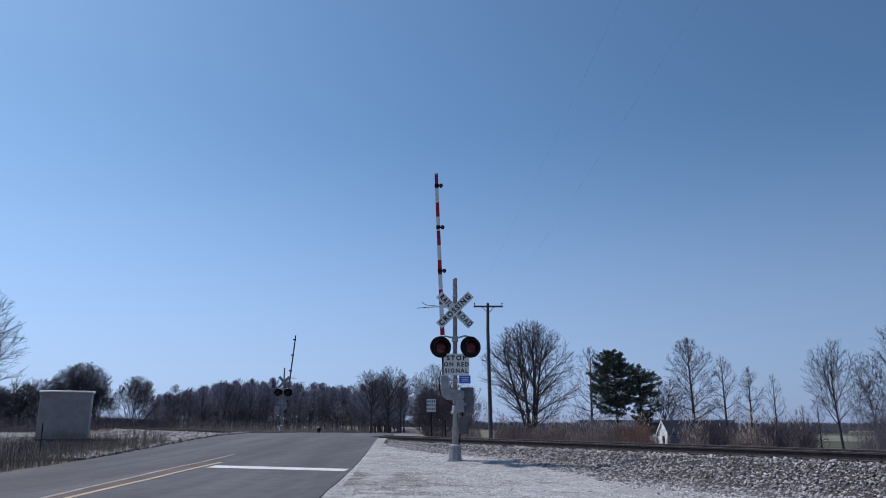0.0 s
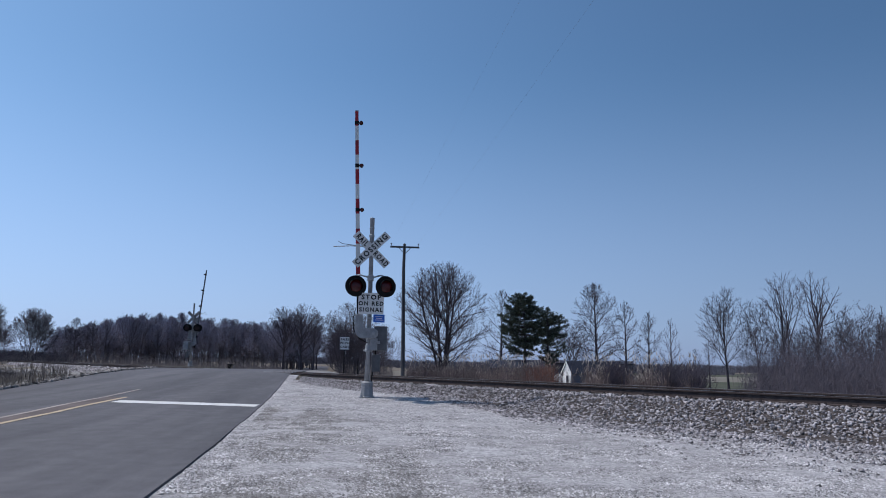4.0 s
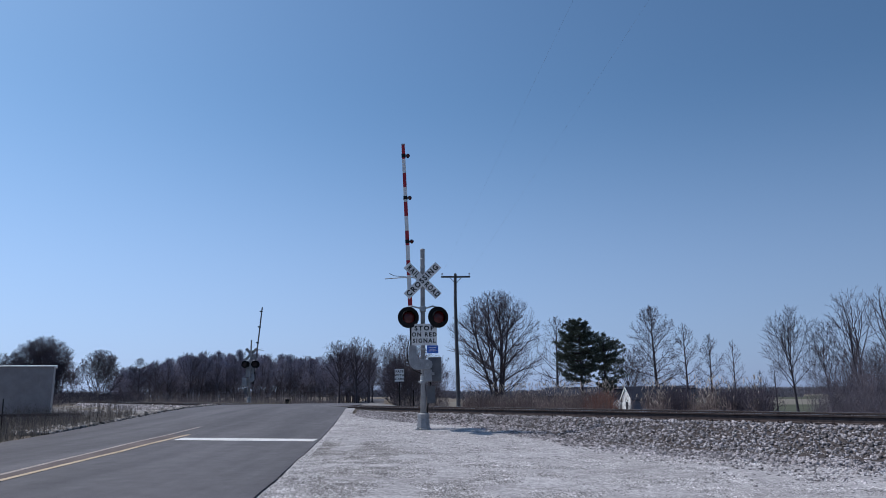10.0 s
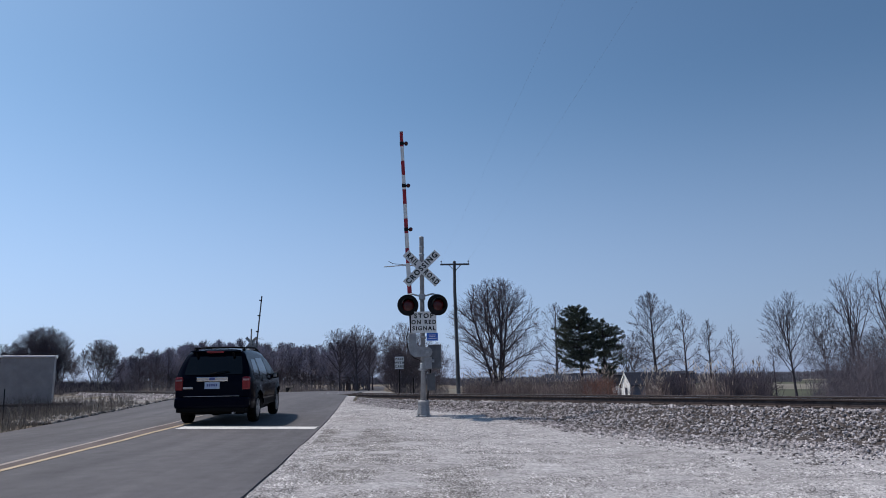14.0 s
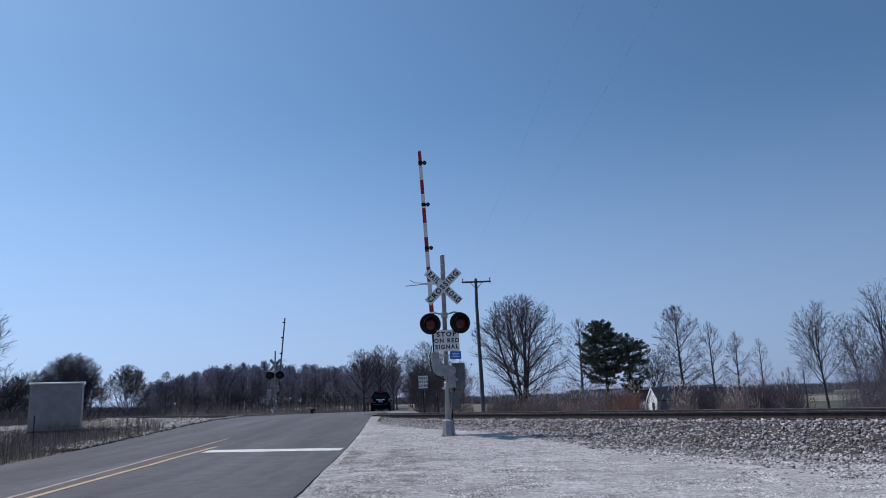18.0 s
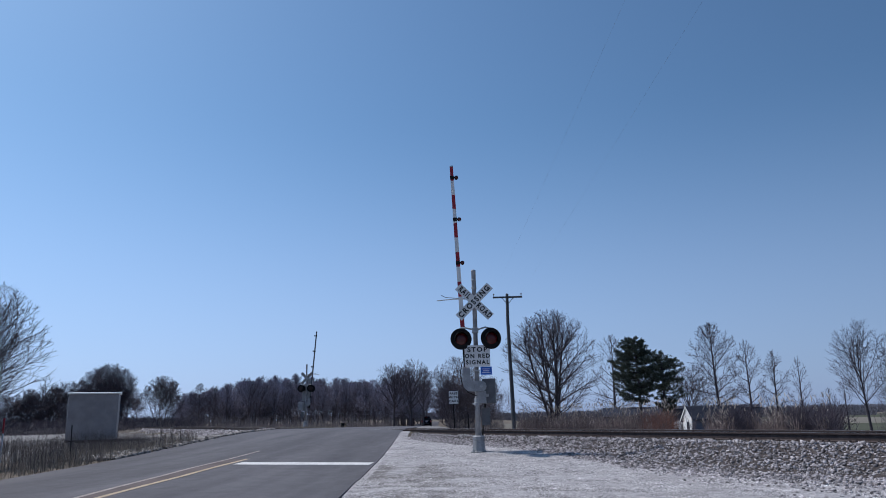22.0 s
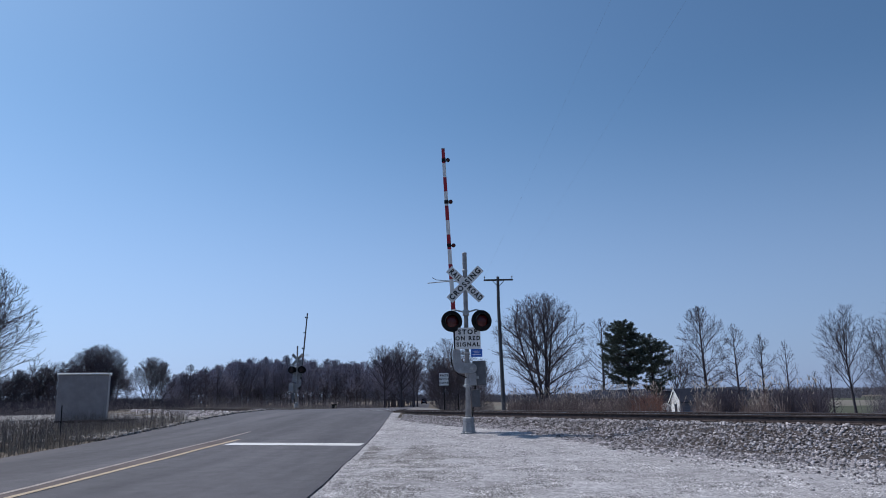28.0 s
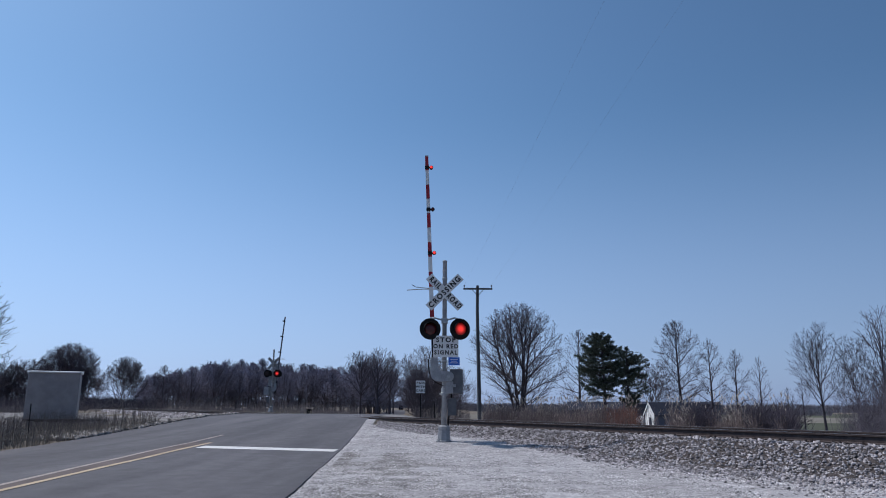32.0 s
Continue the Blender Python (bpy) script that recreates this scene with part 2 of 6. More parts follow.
STONE = surface("broken_stone", (0.1, 0.096, 0.096), (0.32, 0.308, 0.304), 3.0, 0.9, 0, 70, 0.4, 0.006, island=0.5, spec=0.25)
COARSE = surface("coarse_gravel", (0.12, 0.116, 0.116), (0.31, 0.302, 0.3), 3.0, 0.9, 0, 70, 0.4, 0.006, island=0.4, spec=0.25)
RUST_TWIG = surface("russet_twig", (0.17, 0.08, 0.06), (0.32, 0.17, 0.13), 1.0, 0.95, 0, 20, 0.0, island=0.35, spec=0.15)
JOINT = surface("sealed_joint", (0.1, 0.08, 0.075), (0.15, 0.122, 0.115), 1.2, 0.9, 0, 60, 0.3, 0.004, spec=0.3)
LENS_OLD = surface("blackened_lens", (0.015, 0.006, 0.007), (0.03, 0.008, 0.009), 8, 0.3, 0, 50, 0.0)
PLUME = surface("pale_plume", (0.34, 0.285, 0.24), (0.56, 0.49, 0.42), 1.5, 0.95, 0, 20, 0.0, island=0.3, spec=0.15)
BRAMBLE = surface("grey_bramble", (0.095, 0.08, 0.078), (0.23, 0.198, 0.188), 1.5, 0.95, 0, 20, 0.0, island=0.4, spec=0.15)
# grey bark and twigs, with a little blue mixed in for haze
BARK = surface("hazed_grey_bark", (0.05, 0.045, 0.053), (0.106, 0.096, 0.112), 3, 0.95, 0, 20, 0.5, 0.02, objects=0.2, spec=0.15)
TWIG = surface("hazed_twig_bark", (0.075, 0.065, 0.08), (0.136, 0.118, 0.142), 2, 0.95, 0, 20, 0.0, objects=0.2, spec=0.15)
# pale blue in this twig colour stands for haze over the woods
HAZED_TWIG = surface("hazed_wood_twig", (0.21, 0.203, 0.26), (0.35, 0.338, 0.42), 2, 0.95, 0, 20, 0.0, objects=0.25, spec=0.15)
NEEDLE = surface("pine_needles", (0.036, 0.052, 0.045), (0.155, 0.185, 0.152), 2.5, 0.8, 0, 20, 0.0, island=0.4, spec=0.3)
WEED = surface("dead_weed", (0.23, 0.195, 0.16), (0.45, 0.39, 0.32), 1.5, 0.95, 0, 20, 0.0, island=0.35, spec=0.15)
REED = surface("dry_reed", (0.085, 0.064, 0.062), (0.36, 0.285, 0.26), 0.8, 0.95, 0, 20, 0.0, island=0.6, spec=0.15)
POLE_WOOD = surface("weathered_pole", (0.05, 0.052, 0.058), (0.1, 0.104, 0.115), 4, 0.9, 0, 30, 0.4, stretch=(1, 1, 0.1))
SHELTER = surface("shelter_aluminium", (0.25, 0.237, 0.248), (0.34, 0.325, 0.337), 2.2, 0.42, 0.4, 40, 0.1)
SHELTER_ROOF = surface("shelter_roof", (0.82, 0.82, 0.82), (0.92, 0.92, 0.91), 3, 0.4, 0.3, 40, 0.05)


def lit_lens_build(nt, bsdf):
    flat = node(nt, "ShaderNodeVectorMath")
    flat.operation = "MULTIPLY"
    flat.inputs[1].default_value = (1, 0, 1)
    nt.links.new(nt.nodes.new("ShaderNodeTexCoord").outputs["Object"], flat.inputs[0])
    away = node(nt, "ShaderNodeVectorMath")
    away.operation = "LENGTH"
    nt.links.new(flat.outputs[0], away.inputs[0])
    core = nt.nodes.new("ShaderNodeMapRange")              # the bulb shows in the middle of the lens
    core.interpolation_type = "SMOOTHSTEP"
    core.inputs["From Min"].default_value, core.inputs["From Max"].default_value = 0.02, 0.155
    core.inputs["To Min"].default_value, core.inputs["To Max"].default_value = 1.0, 0.07
    nt.links.new(away.outputs["Value"], core.inputs["Value"])
    bsdf.inputs["Base Color"].default_value = (0.12, 0.006, 0.008, 1)
    bsdf.inputs["Emission Color"].default_value = (1.0, 0.045, 0.035, 1)
    nt.links.new(core.outputs["Result"], bsdf.inputs["Emission Strength"])


LENS_LIT = material("lit_red_lens", lit_lens_build)


# ---- mesh helpers ----
def mesh_of(name, verts, faces, mats, index=None, smooth=False):
    me = bpy.data.meshes.new(name)
    me.from_pydata(verts, [], faces)
    for m in mats if isinstance(mats, (list, tuple)) else [mats]:
        me.materials.append(m)
    if index is not None:
        me.polygons.foreach_set("material_index", index)
    if smooth:
        me.polygons.foreach_set("use_smooth", [True] * len(me.polygons))
    me.update()
    return me


def part(name, bm, mat, parent=None, label="", at=None, smooth=False):
    me = bpy.data.meshes.new(name)
    bmesh.ops.recalc_face_normals(bm, faces=bm.faces)
    bm.to_mesh(me)
    bm.free()
    for m in mat if isinstance(mat, (list, tuple)) else [mat]:
        me.materials.append(m)
    if smooth:
        me.polygons.foreach_set("use_smooth", [True] * len(me.polygons))
    ob = new(name, me)
    if parent:
        ob.parent = parent
    if at is not None:
        ob.matrix_basis = at
    if label:
        tagged(ob, label)
    return ob


def thing(name, m, label, category, group="", kind=""):
    ob = new(name)
    ob.empty_display_size = 0.2
    ob.matrix_basis = m
    return tagged(ob, label, category, group, kind)


def box(bm, x0, x1, y0, y1, z0, z1, bevel=0.0, mat=0):
    got = bmesh.ops.create_cube(bm, size=1, matrix=Matrix.Translation(((x0 + x1) / 2, (y0 + y1) / 2, (z0 + z1) / 2)) @ Matrix.Diagonal((x1 - x0, y1 - y0, z1 - z0, 1)))
    faces = {f for v in got["verts"] for f in v.link_faces}
    if bevel:
        out = bmesh.ops.bevel(bm, geom=list({e for v in got["verts"] for e in v.link_edges}), offset=bevel, segments=2, affect="EDGES", profile=0.5)
        faces |= set(out["faces"])
    for f in faces:
        if f.is_valid:
            f.material_index = mat
    return bm


def cyl(bm, a, b, r0, r1=None, sides=16, caps=True, mat=0):
    a, b = Vector(a), Vector(b)
    q = (b - a).to_track_quat("Z", "Y").to_matrix().to_4x4()
    got = bmesh.ops.create_cone(bm, cap_ends=caps, segments=sides, radius1=r0, radius2=r0 if r1 is None else r1, depth=(b - a).length, matrix=Matrix.Translation((a + b) / 2) @ q)
    for f in {f for v in got["verts"] for f in v.link_faces}:
        f.material_index = mat
    return bm


def lathe(bm, profile, sides=24, m=Matrix(), mat=0):
    """Turns (radius, height) pairs about z."""
    rings = []
    for r, h in profile:
        rings.append([bm.verts.new(m @ Vector((r * math.cos(2 * math.pi * k / sides), r * math.sin(2 * math.pi * k / sides), h))) for k in range(sides)])
    for lo, hi in zip(rings, rings[1:]):
        for k in range(sides):
            f = bm.faces.new((lo[k], lo[(k + 1) % sides], hi[(k + 1) % sides], hi[k]))
            f.material_index = mat
    for ring, flip in ((rings[0], True), (rings[-1], False)):
        f = bm.faces.new(list(reversed(ring)) if flip else ring)
        f.material_index = mat
    return bm


def prism(bm, outline, y0, y1, mat=0):
    """An outline in x and z, thick along y."""
    a = [bm.verts.new((x, y0, z)) for x, z in outline]
    b = [bm.verts.new((x, y1, z)) for x, z in outline]
    n = len(a)
    fs = [bm.faces.new(a), bm.faces.new(list(reversed(b)))] + [bm.faces.new((a[k], b[k], b[(k + 1) % n], a[(k + 1) % n])) for k in range(n)]
    for f in fs:
        f.material_index = mat
    return bm


def letters(text, size, mat, parent, m, squeeze=1.0, thick=0.001):
    """Raised letters, each an object of its own."""
    cu = bpy.data.curves.new("letter", "FONT")
    cu.body, cu.size, cu.align_x, cu.align_y, cu.extrude, cu.resolution_u = text, size, "CENTER", "CENTER", thick, 3
    cu.offset = size * 0.04
    cu.space_character = 1.32
    tmp = bpy.data.objects.new("letter", cu)
    me = bpy.data.meshes.new_from_object(tmp)
    bpy.data.objects.remove(tmp)
    bm = bmesh.new()
    bm.from_mesh(me)
    bpy.data.meshes.remove(me)
    bmesh.ops.remove_doubles(bm, verts=bm.verts, dist=1e-6)
    left = set(bm.verts)
    while left:
        heap, island = [left.pop()], set()
        while heap:
            v = heap.pop()
            island.add(v)
            for e in v.link_edges:
                o = e.other_vert(v)
                if o in left:
                    left.discard(o)
                    heap.append(o)
        index = {v: k for k, v in enumerate(island)}
        faces = [tuple(index[v] for v in f.verts) for f in {f for v in island for f in v.link_faces}]
        ob = new("letter", mesh_of("letter", [tuple(v.co) for v in index], faces, mat))
        ob.parent = parent
        ob.matrix_basis = m @ Matrix.Diagonal((squeeze, 1, 1, 1))
    bm.free()


def ease(a, b, t):
    u = min(1.0, max(0.0, (t - a) / (b - a)))
    return u * u * (3 - 2 * u)


def along(t, pts):
    if t <= pts[0][0]:
        return pts[0][1]
    for (a, p), (b, q) in zip(pts, pts[1:]):
        if t <= b:
            return p + (q - p) * (t - a) / (b - a)
    return pts[-1][1]


# ---- the lie of the land ----
# The track runs askew to the road. d: metres beyond the near rail; s: metres along it.
TRACK_ANGLE = radians(57.46)
UX, UY = math.cos(TRACK_ANGLE), -math.sin(TRACK_ANGLE)
NX, NY = -UY, UX
RAIL_Y0, RAIL_Z = 25.23, 0.54


def d_of(x, y):
    return x * NX + (y - RAIL_Y0) * NY


def by_track(s, d, z=0.0):
    return Vector((s * UX + d * NX, RAIL_Y0 + s * UY + d * NY, z))


ROAD_Z = [(-60, -0.1), (0, 0.0), (13, 0.0), (17, 0.06), (19.3, 0.12), (23.6, 0.27), (28, 0.45), (31, 0.525), (41.5, 0.53), (46, 0.465), (55, 0.35), (63, 0.22), (78, -0.1), (93, -0.42), (108, -0.58), (125, -0.62), (400, -0.8)]
EDGE_R = [(-60, -0.4), (5.4, -1.58), (7.3, -1.69), (9.6, -1.84), (12, -2.0), (16, -2.25), (22, -2.62), (25, -2.82), (29, -3.05), (32, -3.2), (38, -3.1), (50, -3.1), (400, -21.0)]
EDGE_L = [(-60, -7.0), (5, -8.3), (12.4, -8.93), (17, -9.3), (20, -9.45), (25, -9.65), (30, -9.9), (35, -10.6), (42, -11.6), (47, -11.4), (60, -9.6), (80, -10.2), (400, -27.0)]


def road_z(y):
    return along(y, ROAD_Z)


def ballast_z(d):
    return along(d, [(-2.1, -0.12), (-0.98, 0.345), (2.48, 0.345), (3.9, -0.3), (5.0, -0.8)])


def land_z(x, y):
    d = d_of(x, y)
    er, el = along(y, EDGE_R), along(y, EDGE_L)
    side = max(x - er, el - x, 0.0)
    near = -0.1 + 0.27 * ease(14.6, 20.2, y) if x > er else -0.12
    near = near + 0.03 * noise.noise(Vector((x * 0.5, y * 0.5, 0)))
    low = -0.75 if x > -3 else -0.25
    far = low + (0.3 - 0.2 * ease(60, 200, y)) * ease(40, 8, side) - 1.3 * ease(30, 70, d) * ease(5, 30, x) - 0.55 * ease(50, 110, y) * ease(30, 5, side)
    base = near + (far - near) * ease(-1, 3, d)
    if d > -2.2:
        z = max(base, ballast_z(d)) if d < 5 else base
    else:
        z = base
    w = ease(0, 4.5, side) if d < -1 else ease(0, 3.0, side)
    return road_z(y) - 0.012 + (z - road_z(y) + 0.012) * w


# ---- ground, road, gravel ----
def build_ground():
    def steps(fine_lo, fine_hi, step, reach):
        v, g = [fine_lo + k * step for k in range(int((fine_hi - fine_lo) / step) + 1)], step
        lo, hi = v[0], v[-1]
        while hi < reach:
            g *= 1.22
            lo, hi = lo - g, hi + g
            v = [lo] + v + [hi]
        return v
    xs, ys = steps(-22, 22, 0.4, 3800), steps(-4, 60, 0.4, 3800)
    verts = [(x, y, land_z(x, y) - 0.02) for y in ys for x in xs]
    n = len(xs)
    faces = [(j * n + i, j * n + i + 1, (j + 1) * n + i + 1, (j + 1) * n + i) for j in range(len(ys) - 1) for i in range(n - 1)]
    ob = new("ground", mesh_of("ground", verts, faces, GROUND, smooth=True))
    tagged(ob, "flat farmland with dry brown and green grass", "ground", kind="structure")


def build_road():
    rng = random.Random(4)
    ys = [-200 + k * 10 for k in range(17)] + [-30 + k * 0.5 for k in range(180)] + [60 + k * 4 for k in range(60)]
    cols = 12
    verts, faces = [], []
    for y in ys:
        jl, jr = (rng.uniform(-0.008, 0.008) for _ in range(2))
        jr += 0.03 * noise.noise(Vector((0, y * 0.3, 3)))
        a, b = along(y, EDGE_L) + jl, along(y, EDGE_R) + jr
        for k in range(cols + 1):
            u = k / cols
            x = a + (b - a) * u
            crown = 0.07 * ease(30, 20, y) * ease(7, 15, y) + 0.02
            off = min(1.0, abs(x - (-5.6 - 0.03 * (y - 12))) / 4.2)
            verts.append((x, y, road_z(y) + crown * (1 - off)))
        verts.append((b + 0.02, y, road_z(y) - 0.1))
        verts.append((a - 0.02, y, road_z(y) - 0.1))
    n = cols + 3
    for j in range(len(ys) - 1):
        for k in range(cols + 1):
            faces.append((j * n + k, j * n + k + 1, (j + 1) * n + k + 1, (j + 1) * n + k))
        faces.append((j * n + n - 1, j * n, (j + 1) * n, (j + 1) * n + n - 1))
    ob = new("road", mesh_of("road", verts, faces, ASPHALT, smooth=False))
    tagged(ob, "grey worn asphalt road rising to the crossing", "road", kind="structure")


def road_top(x, y):
    crown = 0.07 * ease(30, 20, y) * ease(7, 15, y) + 0.02
    return road_z(y) + crown * (1 - min(1.0, abs(x - (-5.6 - 0.03 * (y - 12))) / 4.2))


def strip(name, left, right, ys, mat, label, lift=0.006):
    verts, faces = [], []
    for y in ys:
        a, b = left(y), right(y)
        for k in range(4):
            x = a + (b - a) * k / 3
            verts.append((x, y, road_top(x, y) + lift))
    for j in range(len(ys) - 1):
        for k in range(3):
            faces.append((j * 4 + k, j * 4 + k + 1, j * 4 + 5 + k, j * 4 + 4 + k))
    return tagged(new(name, mesh_of(name, verts, faces, mat)), label, "road marking", kind="structure")


def build_markings():
    bend = lambda y, a, b, c: a + b * max(y, 5.0) + c * max(y, 5.0) ** 2
    yr = lambda y: bend(y, -4.434, -0.0979, 0.00243)
    yl = lambda y: yr(y) - along(y, [(7, 0.25), (9, 0.28), (11, 0.345), (13, 0.4), (15, 0.43), (19, 0.46)])
    rr = [-20 + 0.5 * k for k in range(int(37.3 / 0.5) + 1)]
    rl = [-20 + 0.5 * k for k in range(int(39.8 / 0.5) + 1)]
    strip("centre_line", lambda y: yr(y) - 0.05, lambda y: yr(y) + 0.05, rr, LINE_YELLOW, "solid yellow centre line")
    strip("centre_line", lambda y: yl(y) - 0.042, lambda y: yl(y) + 0.042, rl, LINE_FADED, "faded yellow centre line")
    strip("sealed_joint", lambda y: yl(y) + 0.045, lambda y: yr(y) - 0.055, rr, JOINT, "dark worn strip between the centre lines", 0.003)
    strip("stop_line", lambda y: -5.2, lambda y: -2.3, [15.38 + 0.13 * k for k in range(6)], LINE_WHITE, "white painted stop line across one lane", 0.007)


def lot_edge(y):
    """How far the gravel reaches to the right, at the foot of the ballast."""
    return (-2.0 - (y - RAIL_Y0) * NY) / NX


def build_gravel():
    verts, faces = [], []
    ys = [-6 + 0.35 * k for k in range(101)]
    cols = 40
    for y in ys:
        a = along(y, EDGE_R) - 0.05
        b = max(a + 0.4, min(14.0, lot_edge(y)))
        for k in range(cols + 1):
            x = a + (b - a) * k / cols
            z = land_z(x, y) + 0.014 + 0.02 * noise.noise(Vector((x * 1.7, y * 1.7, 5))) * min(1, (x - a) * 2) - 0.022 * ease(12.0, 9.5, y) * ease(0.6, 0.1, x - a)
            verts.append((x, y, z))
    n = cols + 1
    for j in range(len(ys) - 1):
        for k in range(cols):
            faces.append((j * n + k, j * n + k + 1, (j + 1) * n + k + 1, (j + 1) * n + k))
    ob = new("gravel_shoulder", mesh_of("gravel_shoulder", verts, faces, GRAVEL, smooth=True))
    tagged(ob, "pale crushed limestone shoulder beside the road", "gravel", kind="structure")
    verts, faces = [], []
    ys = [21 + 0.6 * k for k in range(135)]
    for y in ys:
        b = along(y, EDGE_L) + 0.05
        w = along(y, [(21, 0.6), (23, 4.0), (26, 12.0), (30, 19.0), (42, 26.0), (66, 40.0), (102, 60.0)])
        for k in range(13):
            x = b - w * k / 12 * (1 + 0.15 * noise.noise(Vector((y * 0.6, k, 0))))
            verts.append((x, y, max(land_z(x, y), -0.3) + 0.012 if d_of(x, y) < -2.0 else land_z(x, y) - 0.15))
    for j in range(len(ys) - 1):
        for k in range(12):
            faces.append((j * 13 + k, (j + 1) * 13 + k, (j + 1) * 13 + k + 1, j * 13 + k + 1))
    for y0, y1, w in ((31, 78, 6.0),):                    # far side of the crossing
        o, n = len(verts), 13
        ys = [y0 + k * 1.0 for k in range(int(y1 - y0) + 1)]
        for y in ys:
            a = along(y, EDGE_R) - 0.05
            for k in range(n):
                x = a + w * k / 12 * (1 + 0.2 * noise.noise(Vector((y * 0.2, 3, 0))))
                verts.append((x, y, land_z(x, y) + (0.014 if d_of(x, y) > 3.6 else -0.05)))
        for j in range(len(ys) - 1):
            for k in range(12):
                faces.append((o + j * n + k, o + j * n + k + 1, o + (j + 1) * n + k + 1, o + (j + 1) * n + k))
    ob = new("gravel_verge", mesh_of("gravel_verge", verts, faces, ROUGH_GRAVEL, smooth=True))
    tagged(ob, "pale gravel verge between road and track", "gravel", kind="structure")


STONE_FORM = np.array([(x, y, z) for z in (-0.8, 0.8) for x, y in ((-0.8, -0.8), (0.8, -0.8), (0.8, 0.8), (-0.8, 0.8))])
STONE_FACES = np.array([(4, 5, 6), (4, 6, 7), (0, 1, 5), (0, 5, 4), (1, 2, 6), (1, 6, 5), (2, 3, 7), (2, 7, 6), (3, 0, 4), (3, 4, 7)])
CHIP_FORM = np.array([(0, 0, 1), (0.9, 0.25, 0), (-0.25, 0.9, 0), (-0.9, -0.25, 0), (0.25, -0.9, 0)])
CHIP_FACES = np.array([(0, 1, 2), (0, 2, 3), (0, 3, 4), (0, 4, 1)])


def scatter_stones(name, count, place, size, mat, seed, label, category, chip=False):
    """Many small angular stones in one mesh: uneven blocks, or low chips."""
    rng, g = random.Random(seed), np.random.default_rng(seed)
    spots = [(*p, size(rng)) for p in (place(rng) for _ in range(count)) if p is not None]
    spots = np.array(spots)
    n = len(spots)
    form, tris = (CHIP_FORM, CHIP_FACES) if chip else (STONE_FORM, STONE_FACES)
    v = form[None] + g.uniform(-0.34, 0.34, (n, len(form), 3))
    v *= g.uniform((0.8, 0.65, 0.45), (1.45, 1.15, 0.85), (n, 3))[:, None]
    if not chip:                                          # lean each block over
        lean, tip = g.normal(0, 0.45, n), g.normal(0, 0.35, n)
        c, w = np.cos(lean)[:, None], np.sin(lean)[:, None]
        v[..., 1], v[..., 2] = v[..., 1] * c - v[..., 2] * w, v[..., 1] * w + v[..., 2] * c
        c, w = np.cos(tip)[:, None], np.sin(tip)[:, None]
        v[..., 0], v[..., 2] = v[..., 0] * c - v[..., 2] * w, v[..., 0] * w + v[..., 2] * c
    turn = g.uniform(0, 6.283, n)
    c, w = np.cos(turn)[:, None], np.sin(turn)[:, None]
    v[..., 0], v[..., 1] = v[..., 0] * c - v[..., 1] * w, v[..., 0] * w + v[..., 1] * c
    v = v * spots[:, 3][:, None, None] + spots[:, None, :3]
    f = (tris[None] + (np.arange(n) * len(form))[:, None, None]).reshape(-1, 3)
    me = bpy.data.meshes.new(name)
    me.vertices.add(n * len(form))
    me.vertices.foreach_set("co", v.astype(np.float32).ravel())
    me.loops.add(f.size)
    me.loops.foreach_set("vertex_index", f.astype(np.int32).ravel())
    me.polygons.add(len(f))
    me.polygons.foreach_set("loop_start", np.arange(0, f.size, 3, dtype=np.int32))
    me.materials.append(mat)
    me.update(calc_edges=True)
    return tagged(new(name, me), label, category, kind="stuff")


